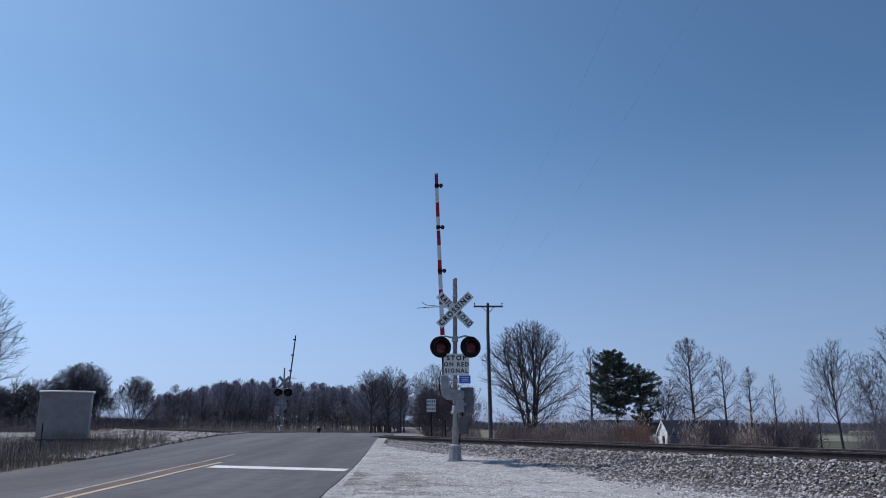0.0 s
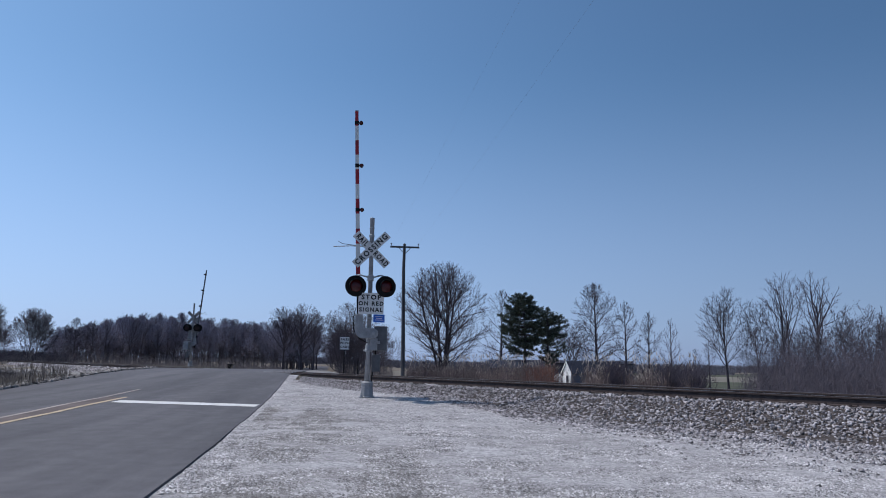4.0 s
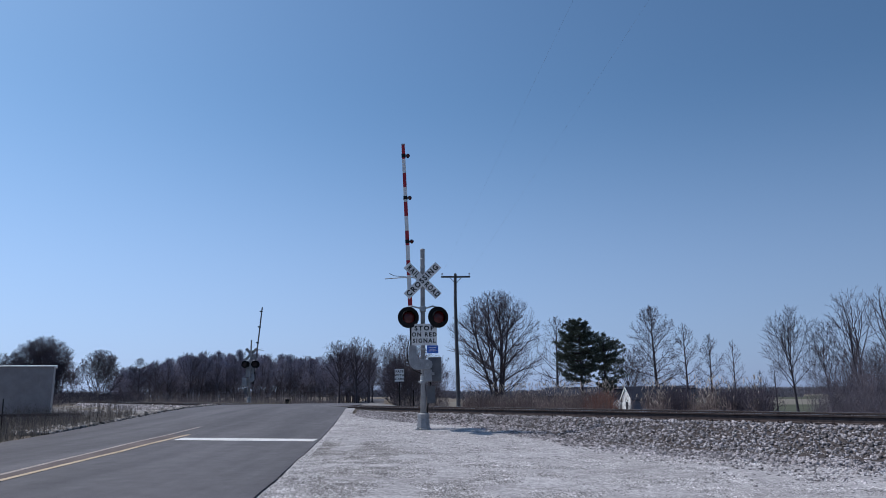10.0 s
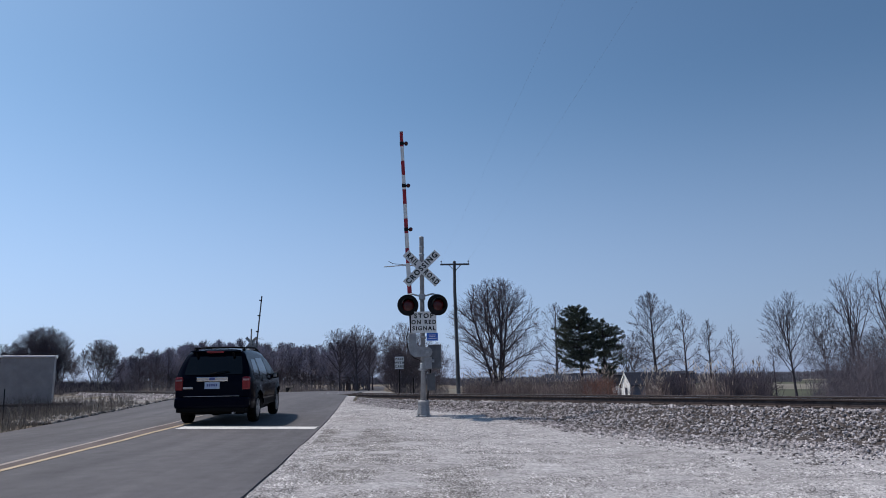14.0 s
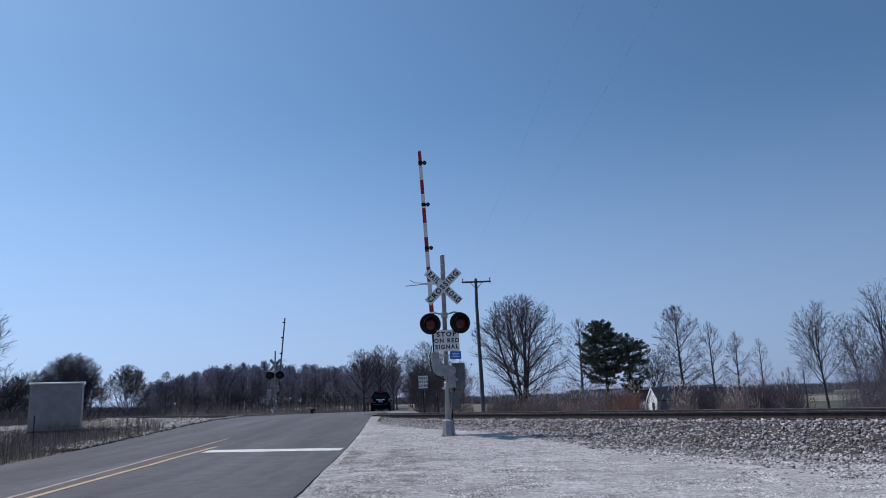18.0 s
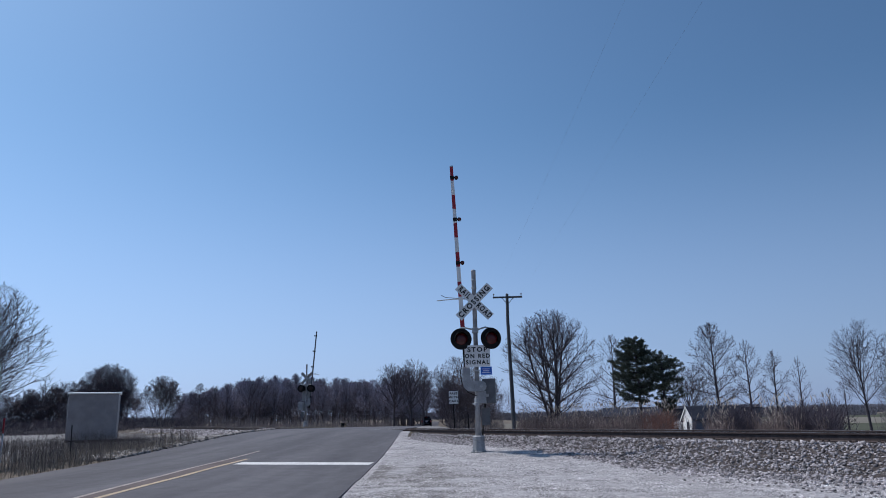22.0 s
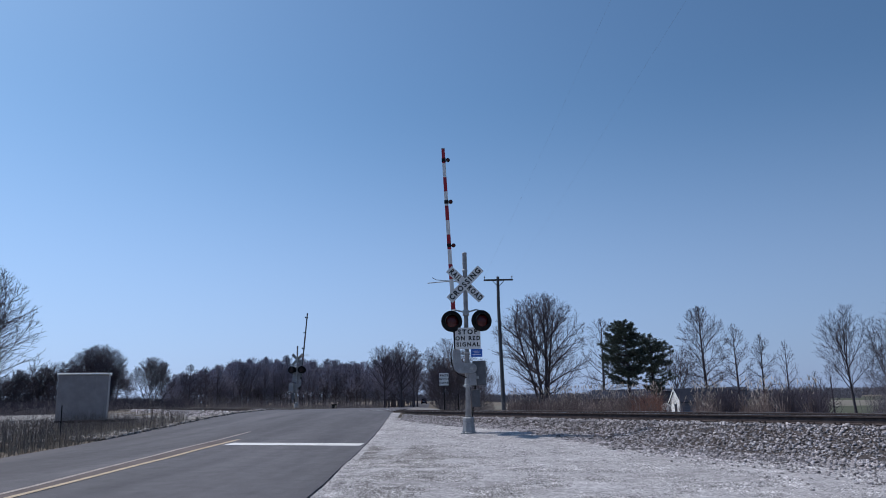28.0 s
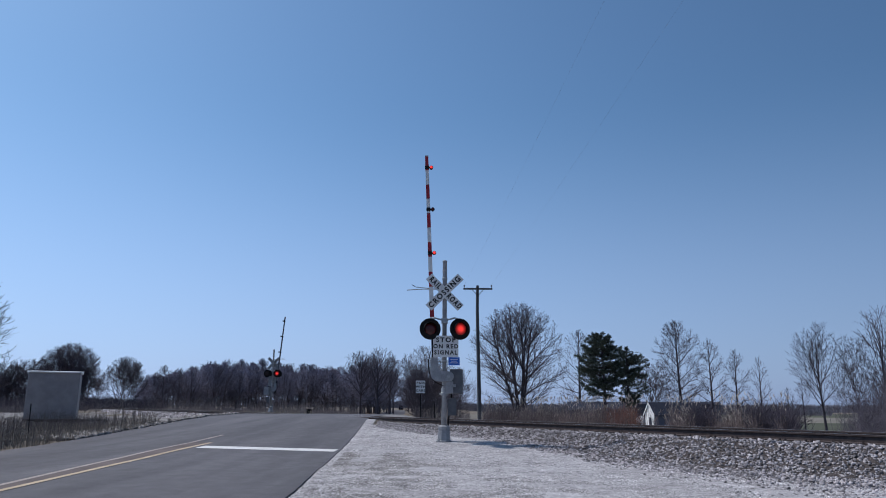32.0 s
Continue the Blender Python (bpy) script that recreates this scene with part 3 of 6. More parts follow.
def build_stones():
    def on_bank(lo, hi):
        def place(rng):
            s = rng.uniform(lo, hi)
            d = -0.56 - (1.7 + 0.85 * ease(5, 15, s)) * rng.random() ** 0.9
            p = by_track(s, d)
            er, el = along(p.y, EDGE_R), along(p.y, EDGE_L)
            if el - 0.6 < p.x < er + 0.5:
                return None
            return p.x, p.y, land_z(p.x, p.y) + rng.uniform(-0.02, 0.045) - (0.055 if d > -0.78 else 0.0)
        return place
    scatter_stones("ballast_stones", 50000, on_bank(-5, 21), lambda r: 0.01 + 0.018 * r.random() ** 1.3, BALLAST, 1, "pale grey angular ballast stones heaped along the track", "ballast")
    scatter_stones("ballast_stones", 8000, on_bank(-75, -13), lambda r: r.uniform(0.035, 0.085), BALLAST, 2, "grey angular ballast stones along the track", "ballast")

    def strewn(rng):
        s = -3 + 24 * rng.random() ** 0.6
        p = by_track(s, -2.2 - 0.6 * ease(5, 15, s) - abs(rng.gauss(0, 0.12 + 0.95 * ease(8, 18, s))))
        if p.x < along(p.y, EDGE_R) + 0.4:
            return None
        return p.x, p.y, land_z(p.x, p.y) + rng.uniform(0.0, 0.02)
    scatter_stones("ballast_stones", 8000, strewn, lambda r: 0.009 + 0.02 * r.random() ** 1.6, BALLAST, 4, "stray ballast stones at the foot of the bank", "ballast")

    def riprap(rng):
        y = rng.uniform(19, 60)
        el = along(y, EDGE_L)
        x = el - 0.15 - 26.0 * rng.random() ** 1.8 * ease(17, 36, y)
        if d_of(x, y) > -1.0:
            return None
        return x, y, max(land_z(x, y), -0.3) + 0.02
    scatter_stones("riprap", 12000, riprap, lambda r: 0.025 + 0.05 * r.random() ** 2, STONE, 6, "rough broken stone beside the road", "stones")

    def bed(rng):
        s, d = rng.uniform(-3, 21), rng.uniform(-0.6, 2.3)
        p = by_track(s, d)
        return (p.x, p.y, 0.345 + rng.uniform(-0.02, 0.02)) if p.x > along(p.y, EDGE_R) + 0.5 else None
    scatter_stones("ballast_stones", 5000, bed, lambda r: r.uniform(0.025, 0.05), BALLAST, 3, "grey ballast stones between the ties", "ballast")

    def lot(near, far, thin):
        def place(rng):
            y = near + (far - near) * rng.random() ** 1.25
            a, b = along(y, EDGE_R), min(9.0, lot_edge(y) + 0.2)
            if b - a < 0.3:
                return None
            x = a + (b - a) * rng.random() + 0.04
            if x > 0.75 * y or noise.noise(Vector((x * 0.6, y * 0.6, 9))) < rng.uniform(-1.1, thin):
                return None
            return x, y, land_z(x, y) + 0.011
        return place
    scatter_stones("loose_gravel", 85000, lot(5.8, 12.5, -0.35), lambda r: r.uniform(0.007, 0.018), PEBBLE, 5, "loose pale limestone chips on the shoulder", "gravel", True)
    scatter_stones("loose_gravel", 30000, lot(11.0, 26.0, 0.6), lambda r: r.uniform(0.011, 0.024), PEBBLE, 7, "loose pale limestone chips on the shoulder", "gravel", True)

    def coarse(rng):
        y = 5.6 + 10 * rng.random() ** 1.4
        x = along(y, EDGE_R) + 0.12 + abs(rng.gauss(0.4, 1.5)) * (1.4 if y < 11 else 0.7)
        if noise.noise(Vector((x * 0.8, y * 0.5, 21))) < rng.uniform(-1.2, 0.6):
            return None
        return x, y, land_z(x, y) + 0.012 - 0.02 * ease(12.0, 9.5, y) * ease(0.6, 0.1, x - along(y, EDGE_R))
    scatter_stones("coarse_gravel", 42000, coarse, lambda r: r.uniform(0.007, 0.017), COARSE, 15, "darker coarse gravel along the edge of the road", "gravel", True)


# ---- railway ----
def build_bed():
    verts, faces = [], []
    ds = [-2.15, -1.9, -1.6, -1.3, -0.98, -0.2, 0.75, 1.7, 2.48, 3.2]
    ss = [-110 + 1.0 * k for k in range(136)]
    for s in ss:
        for d in ds:
            p = by_track(s, d)
            verts.append((p.x, p.y, land_z(p.x, p.y) + 0.016 + 0.015 * noise.noise(Vector((s * 1.3, d * 3, 1)))))
    n = len(ds)
    for j in range(len(ss) - 1):
        for k in range(n - 1):
            quad = (j * n + k, (j + 1) * n + k, (j + 1) * n + k + 1, j * n + k + 1)
            c = by_track(ss[j] + 0.5, ds[k])
            if along(c.y, EDGE_L) - 0.4 < c.x < along(c.y, EDGE_R) + 0.3:
                continue
            faces.append(quad)
    tagged(new("ballast_bed", mesh_of("ballast_bed", verts, faces, SHADED_BED, smooth=True)), "stony ballast bed under the track, darkened as shade between stones", "ballast", kind="structure")


def build_track():
    track = thing("railway_track", Matrix(), "single railway track on timber ties and ballast", "railway track", kind="structure")
    prof = [(-0.07, 0), (0.07, 0), (0.07, 0.012), (0.014, 0.03), (0.012, 0.118), (0.036, 0.13), (0.036, 0.16), (0.028, 0.166), (-0.028, 0.166), (-0.036, 0.16), (-0.036, 0.13), (-0.012, 0.118), (-0.014, 0.03), (-0.07, 0.012)]
    for d0 in (0.0, 1.5):
        verts, faces, idx = [], [], []
        ss = [-420, -120, -60, -30, -10, 0, 10, 20, 40, 90, 300]
        n = len(prof)
        for s in ss:
            for o, h in prof:
                p = by_track(s, d0 + o, RAIL_Z - 0.166 + h)
                verts.append(tuple(p))
        for j in range(len(ss) - 1):
            for k in range(n):
                faces.append((j * n + k, j * n + (k + 1) % n, (j + 1) * n + (k + 1) % n, (j + 1) * n + k))
                idx.append(1 if k == 7 else 0)
        rail = new("rail", mesh_of("rail", verts, faces, [RAIL, RAIL_TOP], idx))
        rail.parent = track
        tagged(rail, "rusty steel rail with a polished head")
    bm = box(bmesh.new(), -0.115, 0.115, -1.4, 1.4, -0.17, 0.0, 0.012)
    me = bpy.data.meshes.new("tie")
    bm.to_mesh(me)
    bm.free()
    me.materials.append(TIE)
    bm = box(bmesh.new(), -0.09, 0.09, -0.13, 0.13, 0.0, 0.016)
    for dx, dy in ((-0.06, 0.1), (0.06, 0.1), (-0.06, -0.1), (0.06, -0.1)):
        box(bm, dx - 0.014, dx + 0.014, dy - 0.02, dy + 0.02, 0.01, 0.045)
    plate = bpy.data.meshes.new("tie_plate")
    bm.to_mesh(plate)
    bm.free()
    plate.materials.append(RAIL)
    rng = random.Random(8)
    turn = math.degrees(math.atan2(UY, UX))
    s = -70.0
    while s < 24:
        p = by_track(s, 0.75)
        if not along(p.y, EDGE_L) - 1.0 < p.x < along(p.y, EDGE_R) + 0.4:
            tie = new("tie", me)
            tie.parent = track
            tie.matrix_basis = pose(p.x, p.y, RAIL_Z - 0.175 + rng.uniform(-0.008, 0.004), 0, 0, turn + rng.uniform(-1.2, 1.2))
            if s > -6:
                for d0 in (0.0, 1.5):
                    q = by_track(s, d0)
                    pl = new("tie_plate", plate)
                    pl.parent = track
                    pl.matrix_basis = pose(q.x, q.y, RAIL_Z - 0.178, 0, 0, turn)
        s += 0.54


# ---- trees ----
def tube(verts, faces, pts, radii, sides):
    base = len(verts)
    up = Vector((0.31, 0.17, 0.93))
    for k, (p, r) in enumerate(zip(pts, radii)):
        w = (pts[min(k + 1, len(pts) - 1)] - pts[max(k - 1, 0)]).normalized()
        a = w.cross(up)
        a = (a if a.length > 1e-3 else w.cross(Vector((1, 0, 0)))).normalized()
        b = w.cross(a)
        for j in range(sides):
            t = 2 * math.pi * j / sides
            verts.append(tuple(p + (a * math.cos(t) + b * math.sin(t)) * r))
    for k in range(len(pts) - 1):
        for j in range(sides):
            i0, i1 = base + k * sides + j, base + k * sides + (j + 1) % sides
            faces.append((i0, i1, i1 + sides, i0 + sides))


def cone(verts, faces, a, b, r):
    """A three-sided tapering twig from a to b."""
    base, w = len(verts), (b - a).normalized()
    p = w.cross(Vector((0.31, 0.17, 0.93))).normalized()
    q = w.cross(p)
    for c, s in ((1, 0), (-0.5, 0.866), (-0.5, -0.866)):
        verts.append(tuple(a + (p * c + q * s) * r))
    verts.append(tuple(b))
    faces.extend(((base, base + 1, base + 3), (base + 1, base + 2, base + 3), (base + 2, base, base + 3)))


TREE_FORMS = {  # trunk share, limbs, lean of lowest and topmost limb, lowest limb on the trunk, side counts, crown: middle, half width, half height, girth
    "oak": (0.42, 13, 1.25, 0.1, 0.3, (11, 7, 4), (0.55, 0.43, 0.455), 0.016),
    "fan": (0.85, 15, 1.2, 0.3, 0.12, (10, 7, 4), (0.53, 0.44, 0.48), 0.02),
    "upright": (0.99, 28, 1.45, 0.3, 0.18, (8, 5, 3), (0.5, 0.28, 0.5), 0.018),
    "slim": (0.99, 24, 1.45, 0.3, 0.2, (6, 4, 2), (0.5, 0.2, 0.5), 0.017),
    "vase": (0.62, 15, 0.85, 0.12, 0.36, (11, 7, 4), (0.57, 0.29, 0.44), 0.0135),
    "forked": (0.72, 8, 0.5, 0.15, 0.45, (7, 4, 2), (0.7, 0.22, 0.31), 0.0155),
    "elm": (0.62, 13, 0.95, 0.1, 0.45, (9, 6, 3), (0.68, 0.36, 0.335), 0.018),
    "wood": (0.8, 13, 0.75, 0.1, 0.4, (9, 7, 3), (0.66, 0.26, 0.34), 0.015),
    "brush": (0.2, 9, 1.2, 0.1, 0.2, (10, 7, 4), (0.45, 0.55, 0.56), 0.012),
    "spray": (0.8, 8, 0.55, 0.1, 0.08, (8, 5, 3), (0.34, 0.5, 0.68), 0.0075),
    "whip": (0.6, 10, 0.55, 0.1, 0.22, (6, 4, 2), (0.6, 0.36, 0.42), 0.008),
    "thicket": (0.5, 10, 0.8, 0.08, 0.2, (11, 7, 4), (0.47, 0.48, 0.56), 0.011),
}


def grow_tree(seed, height, style="oak", fine=1.0, stems=1, twig_r=0.012):
    """Trunk, limbs and twigs of one bare tree, grown out to a rounded crown, as three vertex and face lists."""
    rng = random.Random(seed)
    wood, limb, twig = ([], []), ([], []), ([], [])
    trunk_share, n1, lean_low, lean_top, lowest, counts, (ez, ex, eh), girth = TREE_FORMS[style]
    straight = style in ("upright", "slim")
    wide = [rng.uniform(0.88, 1.12) for _ in range(8)]

    def room(p, d):
        """How far the crown reaches from p towards d."""
        a = math.atan2(p.y + d.y * height * 0.3, p.x + d.x * height * 0.3) / 6.2832 * 8
        k = int(math.floor(a))
        w = wide[k % 8] * (1 - a + k) + wide[(k + 1) % 8] * (a - k)
        rx, rz = ex * height * w, eh * height
        q = Vector((p.x / rx, p.y / rx, (p.z - ez * height) / rz))
        e = Vector((d.x / rx, d.y / rx, d.z / rz))
        qa, qb, qc = e.dot(e), q.dot(e), q.dot(q) - 1
        disc = qb * qb - qa * qc
        return max(0.0, (-qb + math.sqrt(disc)) / qa) if disc > 0 else 0.0

    def line(p, d, length, n, wob, lift):
        pts, q, w = [p.copy()], p.copy(), d.copy()
        for _ in range(n):
            w = (w + Vector((rng.gauss(0, wob), rng.gauss(0, wob), rng.gauss(0, wob) + lift))).normalized()
            q = q + w * (length / n)
            pts.append(q.copy())
        return pts

    def off(axis, angle, t):
        side = Vector((math.cos(t), math.sin(t), 0.15))
        side = (side - axis * side.dot(axis)).normalized()
        return (axis * math.cos(angle) + side * math.sin(angle)).normalized()

    def sides_of(pts, length, r, level):
        """Side branches along one limb, finer and finer."""
        n = len(pts) - 1
        start = rng.uniform(0, 6.283)
        count = max(2, round(counts[level] * fine * rng.uniform(0.8, 1.2)))
        for c in range(count):
            u = (0.14, 0.12, 0.08)[level] + (0.98 - (0.14, 0.12, 0.08)[level]) * (c + rng.random()) / count
            i = min(n - 1, int(u * n))
            b = pts[i].lerp(pts[i + 1], u * n - i)
            axis = (pts[i + 1] - pts[i]).normalized()
            w = off(axis, rng.uniform(0.45, 0.9), start + 2.4 * c + rng.uniform(-0.4, 0.4))
            ln = length * (0.55, 0.56, 0.55)[level] * rng.uniform(0.65, 1.15) * (1.2 - 0.65 * u)
            ln = min(ln, max(room(b, w) * rng.uniform(0.88, 1.06), 0.02 * height))
            rr = max(twig_r, r * (1 - 0.7 * u) * rng.uniform(0.35, 0.55))
            sub = line(b, w, ln, (3, 2, 1)[level], (0.045 if style in ("thicket", "whip") else 0.08), (0.06, 0.05, 0.03)[level])
            dest, k = ((limb, 4), (twig, 3), (twig, 3))[level]
            if level == 2 or (level == 1 and twig_r > 0.008):
                cone(dest[0], dest[1], sub[0], sub[-1], rr * 1.15)
                if level == 1 and ln > 0.2:
                    sides_of([sub[0], sub[-1]], ln, rr, 2)
                continue
            tube(dest[0], dest[1], sub, [max(rr * (1 - 0.65 * j / (len(sub) - 1)), twig_r * 0.55) for j in range(len(sub))], k)
            if level < 2 and ln > 0.2:
                sides_of(sub, ln, rr, level + 1)

    for k in range(stems):
        a = 6.283 * (k + rng.random() * 0.7) / stems
        tilt = 0.0 if stems == 1 else (0.04, 0.26, 0.14, 0.28, 0.2, 0.09)[k % 6] if style == "fan" else (0.05, 0.3, 0.55, 0.2, 0.65, 0.4, 0.12, 0.5)[k % 8] if style == "spray" else rng.uniform(0.08, 0.3)
        h = height * (1 if stems == 1 else rng.uniform(0.9, 1.0))
        r0 = h * girth / (1 if stems == 1 else 1.4)
        foot = Vector((math.cos(a), math.sin(a), 0)) * (0.0 if stems == 1 else 0.12 + 0.012 * h) + Vector((0, 0, -0.3))
        pts = line(foot, Vector((math.cos(a) * tilt, math.sin(a) * tilt, 1)).normalized(), h * trunk_share + 0.3, 6, 0.012 if straight else 0.028, 0.02)
        tube(wood[0], wood[1], pts, [r0 * (1.25 if j == 0 else 1 - (0.92 if straight else 0.72) * j / 6) for j in range(7)], 8)
        n = max(4, round(n1 * (0.75 + 0.25 * fine) / (1 if stems == 1 else 1.5)))
        for c in range(n):
            v = (c + rng.random() * 0.8) / n
            u = lowest + (0.99 - lowest) * (v ** 1.2 if straight else v)
            i = min(5, int(u * 6))
            b = pts[i].lerp(pts[i + 1], u * 6 - i)
            axis = (pts[i + 1] - pts[i]).normalized()
            angle = lean_low + (lean_top - lean_low) * v + rng.uniform(-0.15, 0.15)
            d = off(axis, angle, 2.4 * c + k + rng.uniform(-0.35, 0.35))
            rr = r0 * 0.3 * (1.1 - 0.75 * v) if straight else r0 * rng.uniform(0.24, 0.42) if style == "vase" else r0 * rng.uniform(0.36, 0.6)
            aim = (d + Vector((0, 0, 0.16))).normalized()
            ln = max(room(b, aim) * rng.uniform(0.76, 1.03), 0.05 * height)
            lp = line(b, d, ln, 6, 0.1 if style in ("forked", "oak") else 0.07 if style == "whip" else 0.035 if style == "thicket" else 0.06, 0.05)
            tube(limb[0], limb[1], lp, [max(twig_r, rr * (0.1 + 0.9 * (1 - j / 6) ** 1.25)) for j in range(7)], 5)
            sides_of(lp, ln, rr, 0)
    return wood, limb, twig


def make_tree(name, m, label, seed, height, style="oak", fine=1.0, stems=1, twig_r=0.012, group="", category="tree", bark=None):
    tree = thing(name, m, label, category, group)
    (tv, tf), (lv, lf), (wv, wf) = grow_tree(seed, height, style, fine, stems, twig_r)
    o = len(lv)
    for nm, v, f, idx in (("trunk", tv, tf, [0] * len(tf)), ("crown", lv + wv, lf + [tuple(k + o for k in q) for q in wf], [0] * len(lf) + [1] * len(wf))):
        ob = new(nm, mesh_of(nm, v, f, bark or [BARK, TWIG], idx))
        ob.parent = tree
        if nm == "crown":
            tagged(ob, kind="stuff")
    return tree


def polar(azimuth, dist):
    a = radians(azimuth)
    return dist * math.sin(a), dist * math.cos(a)


def stand(azimuth, dist, turn=0.0, sink=0.0):
    x, y = polar(azimuth, dist)
    return pose(x, y, land_z(x, y) - sink, 0, 0, turn)


def build_trees():
    rows = [  # azimuth, distance, height, style, stems, thickness of crown, label
        (6.0, 86, 13.9, "fan", 6, 0.9, "large bare spreading tree with many limbs"),
        (10.6, 118, 15.0, "upright", 1, 0.8, "tall thin bare tree behind the pine"),
        (15.9, 120, 10.6, "oak", 1, 0.9, "bare round-crowned tree behind the pine"),
        (18.1, 84, 12.0, "upright", 1, 1.25, "bare upright tree with a straight trunk"),
        (20.3, 86, 10.2, "slim", 1, 1.2, "slim bare upright tree"),
        (22.0, 86, 9.1, "slim", 1, 1.2, "slim bare upright tree"),
        (23.6, 84, 8.0, "slim", 1, 0.75, "small thin bare tree with few branches"),
        (25.4, 95, 5.4, "slim", 1, 0.8, "small thin bare tree"),
        (26.3, 95, 6.5, "slim", 1, 0.8, "small thin bare tree"),
        (27.6, 78, 10.8, "vase", 1, 0.8, "bare tree with a fan of steep limbs"),
        (30.1, 70, 8.6, "vase", 2, 0.85, "bare tree with steep limbs among brush"),
        (31.7, 62, 9.8, "forked", 2, 1.0, "tall bare tree rising out of brush"),
        (33.4, 60, 9.4, "forked", 1, 1.0, "tall bare tree with a forked top"),
        (36.3, 58, 6.9, "upright", 2, 0.9, "bare tree among roadside brush"),
        (38.6, 55, 5.8, "vase", 2, 0.9, "bare tree among roadside brush"),
        (41.0, 55, 6.5, "vase", 2, 0.9, "bare tree among roadside brush"),
        (31.0, 66, 3.8, "brush", 4, 0.7, "dense bare bush behind the track"),
        (33.0, 57, 4.3, "brush", 4, 0.7, "dense bare bush behind the track"),
        (35.0, 54, 5.0, "brush", 4, 0.7, "dense bare bush behind the track"),
        (37.4, 52, 4.6, "brush", 4, 0.7, "dense bare bush behind the track"),
        (39.8, 50, 4.6, "brush", 4, 0.7, "dense bare bush behind the track"),
        (-27.6, 125, 10.6, "oak", 2, 1.25, "dense bare round-crowned tree"),
        (-29.9, 130, 8.6, "oak", 2, 1.1, "dense bare round-crowned tree"),
        (-32.4, 130, 6.8, "oak", 2, 1.1, "dense bare round-crowned tree"),
        (-31.2, 126, 6.4, "brush", 4, 0.8, "dense low bare tree"),
        (-28.9, 122, 6.2, "brush", 4, 0.8, "dense low bare tree"),
        (-33.6, 128, 5.0, "brush", 4, 0.8, "dense low bare tree"),
        (-26.4, 128, 7.6, "oak", 2, 0.85, "dense bare round-crowned tree"),
        (-23.9, 112, 7.6, "spray", 9, 0.9, "low bare tree with many stems"),
        (-6.6, 113, 9.9, "elm", 1, 1.0, "large bare tree at the edge of the woods"),
        (-5.2, 110, 10.2, "elm", 1, 1.0, "large bare tree with a dark trunk and spreading limbs"),
        (-4.3, 122, 9.6, "elm", 1, 0.8, "large bare tree with a leaning limb"),
        (-21.3, 128, 7.6, "upright", 1, 0.9, "thin bare tree before the woods"),
        (-20.2, 132, 7.0, "upright", 1, 0.9, "thin bare tree before the woods"),
        (-1.5, 92, 9.5, "oak", 2, 1.1, "bare tree beside the road"),
        (-0.8, 90, 7.0, "brush", 4, 0.9, "bushy bare tree beside the road"),
        (0.7, 96, 6.4, "brush", 3, 0.7, "bushy bare tree beside the road"),
        (-2.1, 90, 5.6, "brush", 4, 0.8, "bushy bare tree beside the road"),
    ]
    for k, (az, dist, h, style, stems, fine, label) in enumerate(rows):
        make_tree("bare_tree", stand(az, dist, k * 47), label, 100 + k, h * (1.0 if style != "brush" else 1.15), style, fine * (1.2 if az < -22 else 1.06 if az > 27 else 1.0), stems, 0.01 if dist < 100 else 0.016, "bare trees", bark=[BARK, MID_TWIG] if -8 < az < -4 else [BARK, MID_TWIG] if az > 31 else [MID_BARK, BUSH_TWIG] if -2 < az < 3 else [BARK, TWIG] if dist < 105 and az > -22 else [BARK, MID_TWIG] if az < -22 else [MID_BARK, MID_TWIG])


def build_woods():
    rng = random.Random(31)
    kinds = [make_tree("woodland_tree", pose(0, 0, -200), "bare tree in a dense wood, twigs tinted pale for haze", 300 + k, 9.4, ("wood", "wood", "wood", "oak", "wood")[k], 0.85, 1, 0.024, "woods", bark=[MID_BARK, HAZED_TWIG]) for k in range(5)]
    spots = []
    for k in range(240):
        az = -22.6 + 17.6 * rng.random()
        dist = rng.uniform(136, 195)
        spots.append((az, dist, rng.uniform(0.68, 1.06) * (dist / 150) * (0.72 + 0.28 * ease(-22, -17, az))))
    for k in range(14):
        spots.append((rng.uniform(-7.5, -3.9), rng.uniform(130, 190), rng.uniform(0.8, 1.15)))
        spots.append((rng.uniform(-2.5, 1.5), rng.uniform(110, 240), rng.uniform(0.75, 1.05)))
    for k in range(26):
        spots.append((rng.uniform(-5.6, -4.35), rng.uniform(190, 330), rng.uniform(0.95, 1.25)))
        if k % 2:
            spots.append((rng.uniform(-2.95, -1.6), rng.uniform(150, 270), rng.uniform(0.85, 1.2)))
    for k in range(14):
        spots.append((rng.uniform(-36, -25), rng.uniform(150, 185), rng.uniform(0.6, 0.8)))
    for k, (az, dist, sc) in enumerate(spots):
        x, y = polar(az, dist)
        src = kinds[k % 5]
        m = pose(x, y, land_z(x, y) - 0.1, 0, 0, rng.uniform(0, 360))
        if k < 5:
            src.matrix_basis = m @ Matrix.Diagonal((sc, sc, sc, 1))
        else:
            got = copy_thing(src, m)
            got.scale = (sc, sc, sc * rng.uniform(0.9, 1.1))


